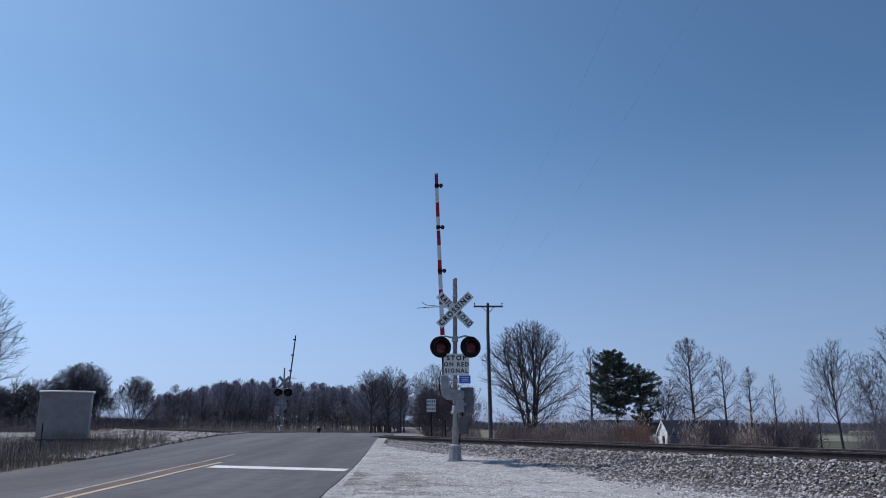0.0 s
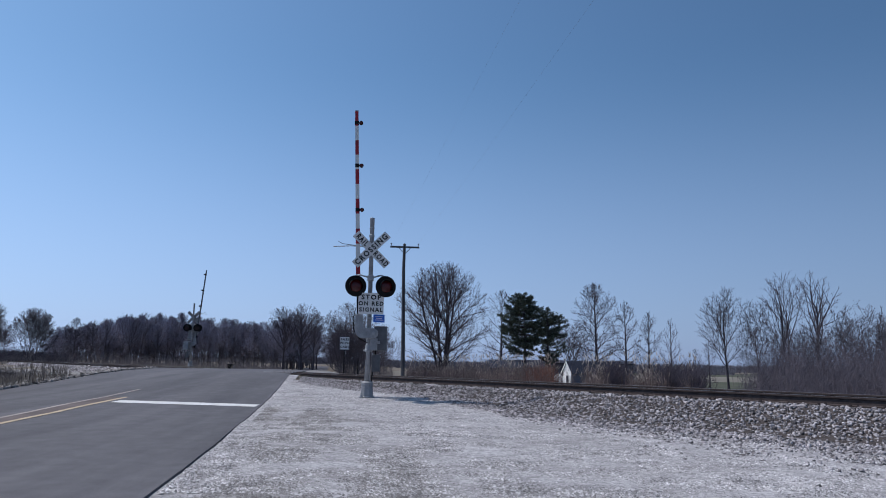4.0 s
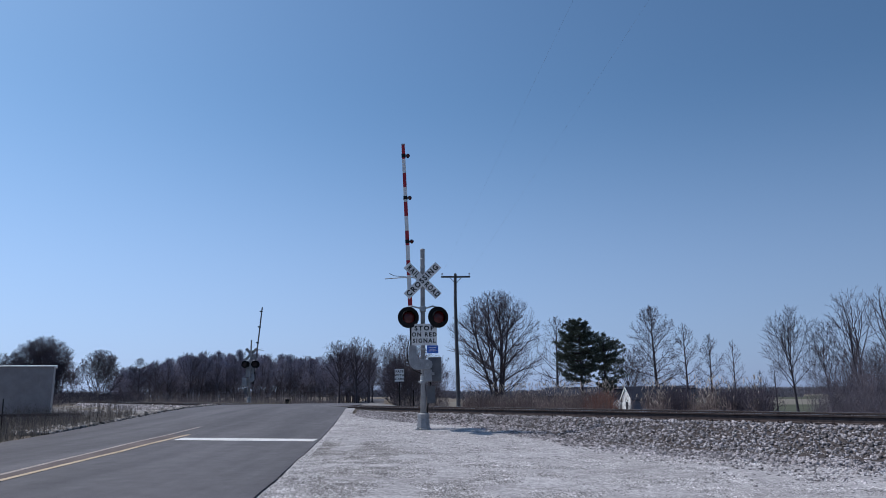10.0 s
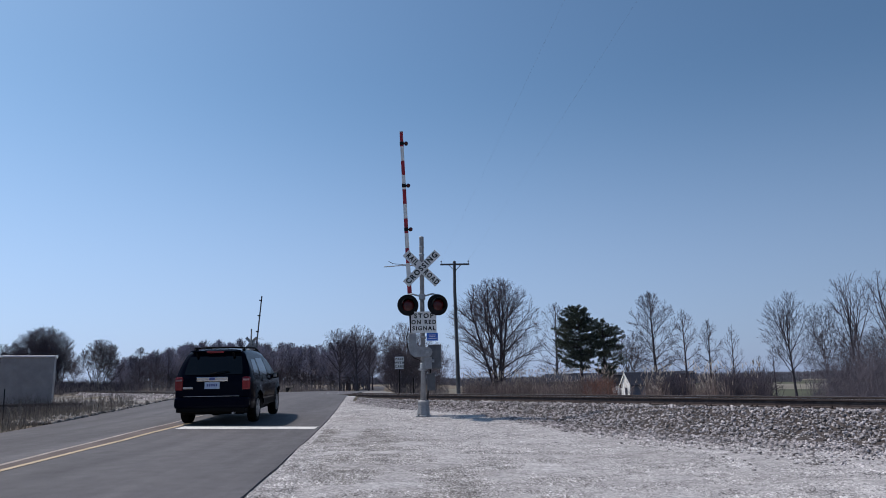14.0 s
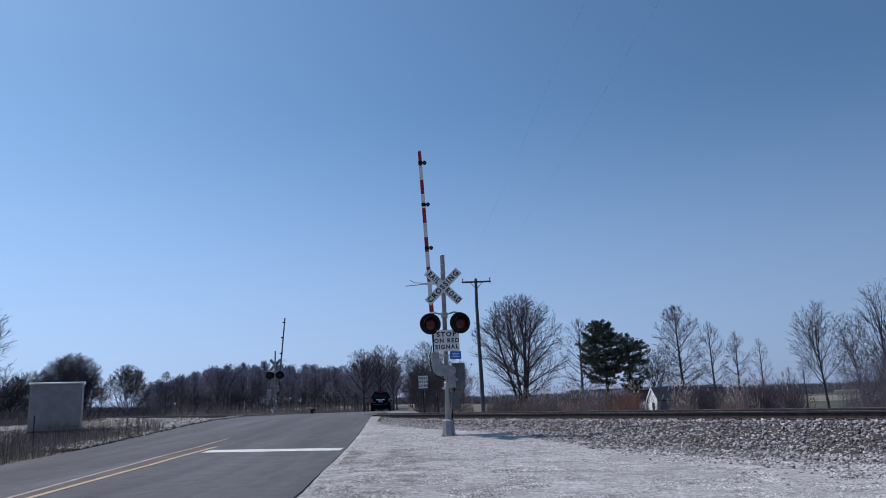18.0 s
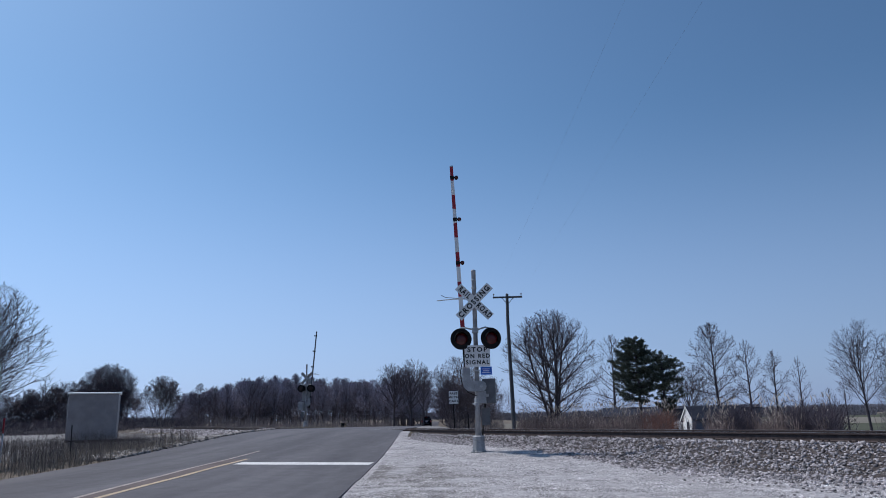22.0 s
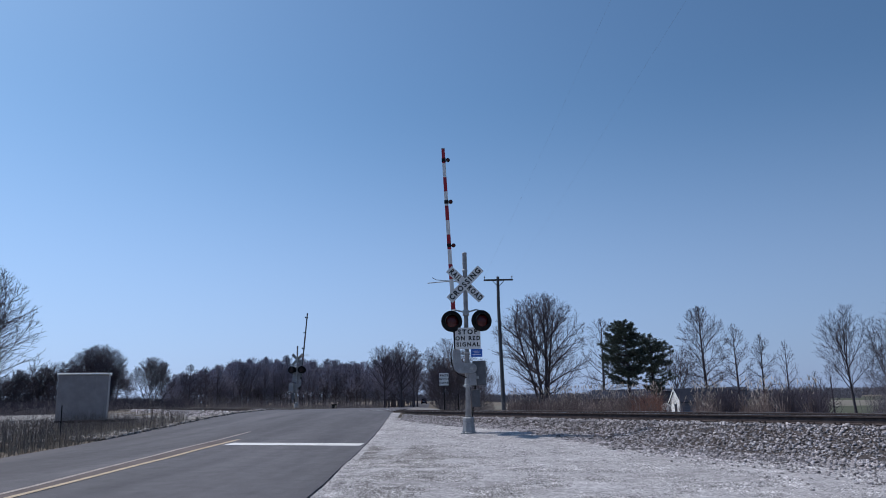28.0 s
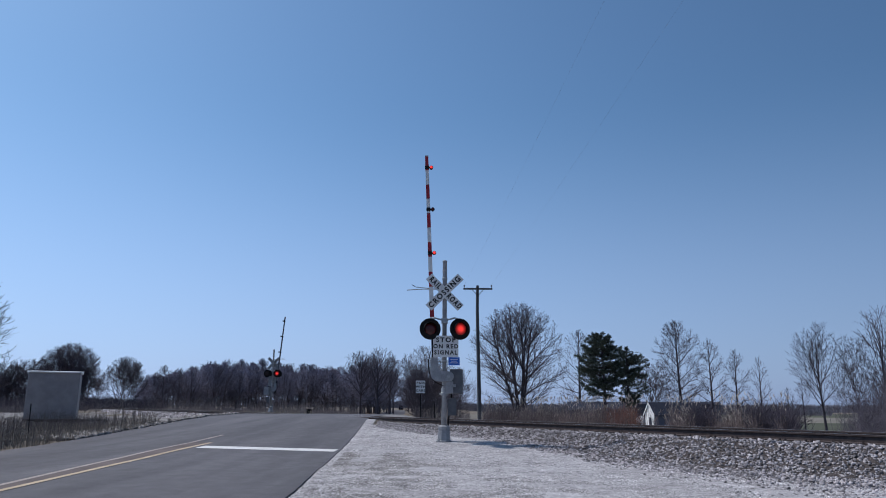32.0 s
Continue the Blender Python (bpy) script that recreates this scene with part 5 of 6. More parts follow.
def roof_slab(x0, x1, y0, y1, eave, ridge, t=0.14):
    bm = bmesh.new()
    ym = (y0 + y1) / 2
    prof = [(y0, eave), (ym, ridge), (y1, eave), (y1, eave + t), (ym, ridge + t * 1.2), (y0, eave + t)]
    a = [bm.verts.new((x0, y, z)) for y, z in prof]
    b = [bm.verts.new((x1, y, z)) for y, z in prof]
    bm.faces.new(a[:2] + a[4:]), bm.faces.new(a[1:5]), bm.faces.new(list(reversed(b[:2] + b[4:]))), bm.faces.new(list(reversed(b[1:5])))
    for k in range(6):
        bm.faces.new((a[k], b[k], b[(k + 1) % 6], a[(k + 1) % 6]))
    return bm


def build_house():
    x, y = polar(14.3, 92.0)
    b = thing("long_shed", pose(x, y, -2.0, 0, 0, -15), "long low blue-grey shed behind the house", "shed")
    part("wall", gabled(bmesh.new(), 0, 10.5, 0, 5.0, -0.4, 3.3, 3.6), [HOUSE_WALL, HOUSE_WALL], b, "blue-grey siding")
    part("roof", roof_slab(-0.2, 10.7, -0.2, 5.2, 3.28, 3.6, 0.08), HOUSE_ROOF, b, "dark flat-pitched roof")
    part("door", box(bmesh.new(), 6.0, 7.6, -0.06, -0.005, 0.0, 2.2), HOUSE_ROOF, b)
    x, y = polar(15.78, 77.0)
    h = thing("house", pose(x, y, -1.95, 0, 0, -80), "small house with a white gable end and blue-grey walls", "house")
    gable = [(-1.0, -0.4), (1.0, -0.4), (1.0, 2.3), (0, 3.3), (-1.0, 2.3)]
    part("wall", prism(bmesh.new(), gable, 0.0, 5.5), HOUSE_WALL, h, "blue-grey siding")
    part("gable_end", prism(bmesh.new(), gable, -0.05, -0.004), WHITE_PAINT, h, "white boarded gable end")
    part("door", box(bmesh.new(), -0.1, 0.42, -0.09, -0.055, 0.0, 1.95, 0.008), HOUSE_ROOF, h, "dark door in the gable end")
    for sx in (-1, 1):
        part("roof_panel", prism(bmesh.new(), [(0, 3.33), (sx * 1.25, 2.08), (sx * 1.25, 2.16), (0, 3.43)], -0.12, 5.6), HOUSE_ROOF, h, "dark grey shingles")
        part("barge_board", prism(bmesh.new(), [(0, 3.26), (sx * 1.27, 2.0), (sx * 1.27, 2.18), (0, 3.46)], -0.17, -0.125), WHITE_PAINT, h, "white barge board")
    for wy in (1.2, 3.2):
        w = part("window", box(bmesh.new(), -1.05, -1.005, wy, wy + 1.0, 0.9, 2.0, 0.01), HOUSE_WALL, h, "small window in the long wall")
        part("pane", box(bmesh.new(), -1.058, -1.052, wy + 0.08, wy + 0.92, 0.98, 1.92), BLACK, w)
    x, y = polar(9.8, 101.0)
    g = thing("barn", pose(x, y, -2.0, 0, 0, -10), "long low grey barn behind reeds and brush", "barn")
    part("wall", gabled(bmesh.new(), 0, 11.0, 0, 6.0, -0.4, 2.5, 3.55), [HOUSE_WALL, HOUSE_WALL], g)
    part("roof", roof_slab(-0.3, 11.3, -0.4, 6.4, 2.4, 3.58), HOUSE_ROOF, g, "dull grey roof")
    part("door", box(bmesh.new(), 4.0, 6.5, -0.06, -0.005, 0.0, 2.2), HOUSE_ROOF, g)
    x, y = polar(15.1, 79.5)
    sh = thing("garden_shed", pose(x, y, -2.0, 0, 0, -35), "small white shed beside the house", "shed")
    part("wall", prism(bmesh.new(), [(-0.45, -0.3), (0.45, -0.3), (0.45, 1.75), (0, 2.1), (-0.45, 1.75)], -0.45, 0.45), SIGN_WHITE, sh)
    part("door", box(bmesh.new(), -0.22, 0.22, -0.48, -0.455, 0.0, 1.4), BLACK, sh)


def build_fields():
    for az0, az1, d0, d1, mat, label in ((22.5, 44, 105, 165, FIELD, "green winter field beyond the track"), (20, 46, 170, 260, STUBBLE, "pale stubble field"), (18, 46, 262, 420, FIELD, "green field far off"), (0.9, 6.0, 120, 170, STUBBLE, "pale stubble field")):
        verts, faces = [], []
        n = 16
        for j in range(5):
            for k in range(n + 1):
                x, y = polar(az0 + (az1 - az0) * k / n, d0 + (d1 - d0) * j / 4)
                verts.append((x, y, land_z(x, y) + 0.03 + 0.03 * j))
        for j in range(4):
            for k in range(n):
                faces.append((j * (n + 1) + k, (j + 1) * (n + 1) + k, (j + 1) * (n + 1) + k + 1, j * (n + 1) + k + 1))
        tagged(new("field", mesh_of("field", verts, faces, mat)), label, "field", kind="structure")

    def ring(az0, az1, d0, d1):
        def place(rng):
            x, y = polar(rng.uniform(az0, az1), rng.uniform(d0, d1))
            return x, y, land_z(x, y) - 0.2
        return place
    scatter_stems("far_woods", 8000, ring(-46, 52, 520, 700), lambda r: r.uniform(4.6, 6.6), FAR_HAZED_TWIG, 71, "far line of bare woods, tinted bluish for haze", "woods", 0.4, 0.3, 0, 4, plain=True)
    scatter_stems("far_woods", 4000, ring(1, 28, 330, 400), lambda r: r.uniform(2.3, 3.2), FAR_HAZED_TWIG, 72, "far line of bare woods, tinted bluish for haze", "woods", 0.22, 0.3, 0, 4, plain=True)


# ---- pine and brush ----
def pine(m, seed, height, label, spread=0.28, gaps=0.08, bare=0.3):
    """A pine whose boughs stand in loose upswept tiers over a bare foot."""
    rng = random.Random(seed)
    t = thing("pine_tree", m, label, "pine tree")
    v, f = [], []
    tube(v, f, [Vector((0, 0, -0.3)), Vector((0.1, 0, height * 0.4)), Vector((0.02, 0.05, height * 0.75)), Vector((0, 0, height))], [0.2, 0.16, 0.1, 0.03], 8)
    boughs, needles = ([], []), ([], [])
    for _ in range(26):                                   # dead boughs under the crown
        a, z, ln = rng.uniform(0, 6.283), height * rng.uniform(0.1, bare + 0.08), height * spread * rng.uniform(0.35, 0.8)
        out = Vector((math.cos(a), math.sin(a), 0))
        ends = [Vector((0, 0, z)), out * ln * 0.6 + Vector((0, 0, z + ln * 0.06)), out * ln + Vector((0, 0, z - ln * 0.05))]
        tube(boughs[0], boughs[1], ends, [0.035, 0.022, 0.008], 4)
        for k in range(5):
            p = ends[0].lerp(ends[2], rng.uniform(0.4, 0.95))
            cone(boughs[0], boughs[1], p, p + out * rng.uniform(0.2, 0.6) + Vector((rng.gauss(0, 0.3), rng.gauss(0, 0.3), rng.gauss(0, 0.2))), 0.012)
    lopsided = rng.uniform(0, 6.283)
    z = height * bare
    while z < height * 0.96:
        u = (z / height - bare) / (1 - bare)
        reach = height * spread * along(u, [(0, 0.7), (0.25, 1.0), (0.5, 1.0), (0.72, 0.84), (0.88, 0.7), (1.0, 0.5)]) * rng.uniform(0.8, 1.12)
        n = rng.randint(8, 10)
        turn = rng.uniform(0, 6.283)
        for k in range(n):
            if rng.random() < gaps:
                continue
            a = turn + 6.283 * (k + rng.uniform(-0.3, 0.3)) / n
            ln = reach * rng.uniform(0.5, 1.2) * (1 + 0.22 * math.cos(a - lopsided))
            z1 = z + rng.uniform(-0.4, 0.4)
            out = Vector((math.cos(a), math.sin(a), 0))
            side = Vector((-out.y, out.x, 0))
            root, mid, tip = Vector((0, 0, z1)), out * ln * 0.55 + Vector((0, 0, z1 + ln * 0.03)), out * ln + Vector((0, 0, z1 + ln * rng.uniform(0.05, 0.38)))
            tube(boughs[0], boughs[1], [root, mid, tip], [0.05, 0.035, 0.012], 4)
            for c in range(max(10, int(ln * 24))):
                w = 0.22 + 0.8 * rng.random() ** 0.75
                p = root.lerp(mid, min(1, w * 2)) if w < 0.5 else mid.lerp(tip, w * 2 - 1)
                fan = 0.3 * ln * (1 - abs(w - 0.55))
                p = p + side * rng.gauss(0, fan * 0.5) + Vector((0, 0, rng.gauss(0.05, 0.11)))
                way = (out * rng.uniform(0.3, 1.0) + side * rng.gauss(0, 0.6) + Vector((0, 0, rng.uniform(0.2, 0.75)))).normalized()
                for q in range(15):
                    d = (way + Vector((rng.gauss(0, 0.55), rng.gauss(0, 0.55), rng.gauss(0, 0.35)))).normalized()
                    e = d.cross(Vector((rng.random(), rng.random(), rng.random()))).normalized() * 0.022
                    o = len(needles[0])
                    b = p + way * rng.uniform(-0.08, 0.16)
                    r = rng.uniform(0.12, 0.24)
                    needles[0].extend((tuple(b - e), tuple(b + e), tuple(b + d * r)))
                    needles[1].append((o, o + 1, o + 2))
        z += height * rng.uniform(0.032, 0.048)
    for nm, (vv, ff), mat in (("trunk", (v, f), BARK), ("branchwork", boughs, BARK), ("needles", needles, NEEDLE)):
        ob = new(nm, mesh_of(nm, vv, ff, mat))
        ob.parent = t
        if nm != "trunk":
            tagged(ob, kind="stuff")
    return t


def build_brush():
    pine(stand(12.45, 88, 10), 5, 10.6, "dark green pine with a broad ragged crown", 0.265, 0.06, 0.31)
    pine(stand(14.3, 87, 80), 9, 8.7, "smaller thin dark green pine beside the taller one", 0.22, 0.35, 0.26)
    # left roadside thicket
    for x, y, turn, seed, h, stems, kind, label in ((-13.9, 18.6, 20, 501, 5.1, 6, "thicket", "dense many-stemmed bare bush at the roadside"), (-15.6, 19.9, 80, 502, 5.0, 6, "thicket", "dense many-stemmed bare bush at the roadside"), (-15.8, 17.0, 140, 503, 4.8, 6, "thicket", "dense many-stemmed bare bush at the roadside"), (-14.3, 16.4, 200, 504, 3.2, 6, "thicket", "dense many-stemmed bare bush at the roadside"), (-14.3, 18.9, 60, 505, 5.9, 4, "whip", "thin bare tree rising out of the bushes"), (-15.5, 18.3, 10, 506, 6.2, 4, "whip", "thin bare tree rising out of the bushes")):
        make_tree("thicket_tree", pose(x, y, -0.1, 0, 0, turn), label, seed, h, kind, 0.76, stems, 0.006, "thicket", bark=[BARK, BARK])

    def left_weeds(rng):
        y = rng.uniform(10, 40)
        el = along(y, EDGE_L)
        off = along(y, [(11, 0.1), (22, 0.15), (26, 0.4), (29, 3.5), (40, 9.0)])
        x = el - off - rng.uniform(0, 1) ** 1.5 * 13
        if noise.noise(Vector((x * 0.35, y * 0.35, 2))) < rng.uniform(-0.7, 0.1):
            return None
        return x, y, land_z(x, y) - 0.03
    scatter_stems("dead_weeds", 11000, left_weeds, lambda r: r.uniform(0.12, 0.5), WEED, 81, "dry grey-brown weeds and grass beside the road", "weeds", 0.004, 0.35, 0, 2)
    scatter_stems("dead_weeds", 3600, left_weeds, lambda r: r.uniform(0.4, 0.95), BRAMBLE, 88, "tall dark dead stalks beside the road", "weeds", 0.004, 0.12, 0, 3)

    def thicket(rng):
        y = rng.uniform(9, 23)
        x = along(y, EDGE_L) - 0.9 - ease(14.5, 20, y) * 5.5 - rng.random() * 8
        return x, y, land_z(x, y) - 0.03
    scatter_stems("brush_stems", 10000, thicket, lambda r: r.uniform(0.35, 1.35), BRAMBLE, 82, "dark tangled brush and brambles beside the road", "brush", 0.006, 0.3, 0, 4, plain=True)

    def hedge(rng):
        az = rng.uniform(-38, -21)
        x, y = polar(az, rng.uniform(108, 128))
        return x, y, land_z(x, y) - 0.05
    scatter_stems("hedge_brush", 5500, hedge, lambda r: r.uniform(0.8, 2.4), TWIG, 91, "low dark bare brush beyond the track", "brush", 0.014, 0.4, 0, 4, plain=True)

    def reeds(rng):
        az = rng.uniform(3.2, 25.0)
        d = rng.uniform(5.0, 10.5)
        if 14.5 < az < 17.3 and rng.random() < 0.95:
            return None
        a = radians(az)
        r = (d + RAIL_Y0 * NY) / (math.sin(a) * NX + math.cos(a) * NY)
        x, y = polar(az, r)
        if noise.noise(Vector((az * 0.6, d * 0.5, 4))) < rng.uniform(-0.75, 0.1) or (az > 16.5 and noise.noise(Vector((az * 0.9, 0, 11))) < rng.uniform(-0.12, 0.25)):
            return None
        return x, y, land_z(x, y) - 0.05
    scatter_stems("dry_reeds", 19000, reeds, lambda r: r.uniform(0.5, 1.6), REED, 83, "tall dry brown reeds behind the track", "reeds", 0.008, 0.14, 0.0, 1, plain=True)

    def clumps(rng):
        got = reeds(rng)
        if got is None or noise.noise(Vector((got[0] * 0.55, got[1] * 0.55, 7))) < rng.uniform(-0.1, 0.4):
            return None
        return got
    scatter_stems("dry_reeds", 12000, clumps, lambda r: r.uniform(0.8, 1.7), REED, 89, "tall dry brown reeds behind the track", "reeds", 0.008, 0.1, 0.0, 1)
    scatter_stems("plumed_reeds", 8500, clumps, lambda r: r.uniform(1.1, 2.1), REED, 90, "dry reeds with pale feathery plumes behind the track", "reeds", 0.005, 0.12, 1.0, 0, PLUME)

    def shrub(az0, az1, d0, d1):
        def place(rng):
            az, d = rng.gauss((az0 + az1) / 2, (az1 - az0) / 4), rng.uniform(d0, d1)
            a = radians(az)
            x, y = polar(az, (d + RAIL_Y0 * NY) / (math.sin(a) * NX + math.cos(a) * NY))
            return x, y, land_z(x, y) - 0.05
        return place
    scatter_stems("russet_shrub", 700, shrub(12.9, 14.6, 5.5, 8.0), lambda r: r.uniform(0.6, 1.7), RUST_TWIG, 92, "russet bare shrub among the reeds", "shrub", 0.006, 0.35, 0, 5)
    for k, (a0, a1) in enumerate(((18.9, 19.8), (22.6, 24.4), (24.6, 25.6))):
        scatter_stems("dark_shrub", 420, shrub(a0, a1, 6.0, 8.5), lambda r: r.uniform(0.7, 1.9), TWIG, 93 + k, "dark bare shrub behind the track", "shrub", 0.008, 0.3, 0, 5)

    def right_brush(rng):
        az = rng.uniform(26.5, 46)
        d = rng.uniform(8, 34) if az > 30 else rng.uniform(14, 34)
        a = radians(az)
        r = (d + RAIL_Y0 * NY) / (math.sin(a) * NX + math.cos(a) * NY)
        if rng.random() > (az - 28.0) / 6:
            return None
        x, y = polar(az, r)
        return x, y, land_z(x, y) - 0.05
    scatter_stems("brush_stems", 7000, right_brush, lambda r: r.uniform(0.6, 1.5) if r.random() < 0.6 else r.uniform(1.2, 3.2), MID_TWIG, 84, "tangled bare brush behind the track", "brush", 0.008, 0.3, 0, 5)

    def right_weeds(rng):
        az, d = rng.uniform(3, 46), rng.uniform(3.6, 7.5)
        a = radians(az)
        r = (d + RAIL_Y0 * NY) / (math.sin(a) * NX + math.cos(a) * NY)
        x, y = polar(az, r)
        return x, y, land_z(x, y) - 0.03
    scatter_stems("dead_weeds", 5000, right_weeds, lambda r: r.uniform(0.25, 0.8), WEED, 85, "dry pale grass beyond the track", "weeds", 0.005, 0.3, 0, 1, plain=True)

    def wood_foot(rng):
        az = rng.uniform(-36, 2)
        x, y = polar(az, rng.uniform(98, 140))
        if along(y, EDGE_L) - 1.5 < x < along(y, EDGE_R) + 1.5:
            return None
        return x, y, land_z(x, y) - 0.05
    scatter_stems("undergrowth", 12000, wood_foot, lambda r: r.uniform(0.3, 1.2) if r.random() < 0.75 else r.uniform(1.0, 2.6), UNDER, 86, "grey-brown undergrowth at the foot of the woods", "undergrowth", 0.012, 0.6, 0, 4, plain=True)

    def verge(rng):
        s, d = rng.uniform(-95, -18), rng.uniform(3.6, 9)
        p = by_track(s, d)
        if along(p.y, EDGE_L) - 0.5 < p.x:
            return None
        return p.x, p.y, land_z(p.x, p.y) - 0.03
    scatter_stems("dead_weeds", 5000, verge, lambda r: r.uniform(0.25, 0.75), WEED, 87, "dry grass along the far side of the track", "weeds", 0.012, 0.3, 0, 1, plain=True)


# ---- the passing car ----
CAR_PAINT = surface("black_blue_car_paint", (0.0025, 0.0034, 0.009), (0.0035, 0.0048, 0.012), 2, 0.1, 0.0, 300, 0.0, spec=0.03)
CAR_TRIM = surface("black_plastic_trim", (0.004, 0.004, 0.0048), (0.007, 0.007, 0.008), 6, 0.6, 0, 80, 0.1, spec=0.06)
CAR_GLASS = surface("tinted_car_glass", (0.002, 0.0022, 0.0028), (0.004, 0.0045, 0.0055), 3, 0.05, 0, 50, 0.0, spec=0.4)
FRONT_GLASS = surface("green_tinted_glass", (0.006, 0.009, 0.011), (0.018, 0.025, 0.028), 2.5, 0.08, 0, 50, 0.0, spec=0.05)
CHROME = surface("chrome", (0.6, 0.61, 0.63), (0.72, 0.73, 0.75), 5, 0.18, 1.0, 50, 0.0)
ALLOY = surface("wheel_alloy", (0.33, 0.34, 0.37), (0.46, 0.47, 0.5), 8, 0.35, 0.75, 60, 0.05)
TYRE = surface("tyre_rubber", (0.005, 0.005, 0.005), (0.01, 0.01, 0.011), 8, 0.9, 0, 60, 0.2, spec=0.1)
TAIL_RED = surface("tail_lamp_red", (0.18, 0.01, 0.014), (0.28, 0.016, 0.022), 6, 0.2, 0, 60, 0.0)
TAIL_CLEAR = surface("tail_lamp_clear", (0.3, 0.15, 0.16), (0.42, 0.24, 0.25), 6, 0.2, 0, 60, 0.0)
PLATE_PALE = surface("plate_pale_blue", (0.32, 0.42, 0.6), (0.5, 0.58, 0.7), 6, 0.5, 0, 60, 0.0)
PLATE_BAR = surface("plate_dark_blue", (0.06, 0.08, 0.22), (0.09, 0.11, 0.28), 6, 0.5, 0, 60, 0.0)

CAR_TOP = [(0.0, 0.62), (0.015, 0.9), (0.03, 1.06), (0.1, 1.18), (0.24, 1.5), (0.31, 1.62), (0.38, 1.665), (0.6, 1.695), (1.2, 1.715), (1.75, 1.71), (2.1, 1.685), (2.35, 1.64), (2.7, 1.42), (2.95, 1.2), (3.12, 1.06), (3.45, 1.01), (3.75, 0.95), (3.96, 0.88), (4.07, 0.8), (4.12, 0.71), (4.15, 0.6)]
AXLES, WHEEL_R = (0.9, 3.5), 0.338


def car_top(y):
    return along(y, CAR_TOP)


def car_half(y, z):
    w = 0.895
    if z < 0.55:
        w -= 0.05 * ((0.55 - z) / 0.25) ** 2
    if z > 1.02:
        w -= 0.03 * min(1, (z - 1.02) / 0.1) + 0.25 * max(0.0, (z - 1.1) / 0.6) ** 1.35
    if y < 0.3:
        w -= 0.07 * ((0.3 - y) / 0.3) ** 2
    if y > 3.65:
        w -= 0.3 * ((y - 3.65) / 0.5) ** 2
    for a in AXLES:
        r = math.hypot(y - a, z - WHEEL_R)
        if r < 0.56:
            w += 0.025 * ease(0.56, 0.45, r)
    return w


def car_patch(rows, off=0.004, side=1):
    """A patch of the flank: rows of (z, y0, y1)."""
    bm = bmesh.new()
    n, grid = 8, []
    for z, y0, y1 in rows:
        grid.append([bm.verts.new((side * (car_half(y0 + (y1 - y0) * k / n, z) + off), y0 + (y1 - y0) * k / n, z)) for k in range(n + 1)])
    for a, b in zip(grid, grid[1:]):
        for k in range(n):
            bm.faces.new((a[k], a[k + 1], b[k + 1], b[k]))
    return bm


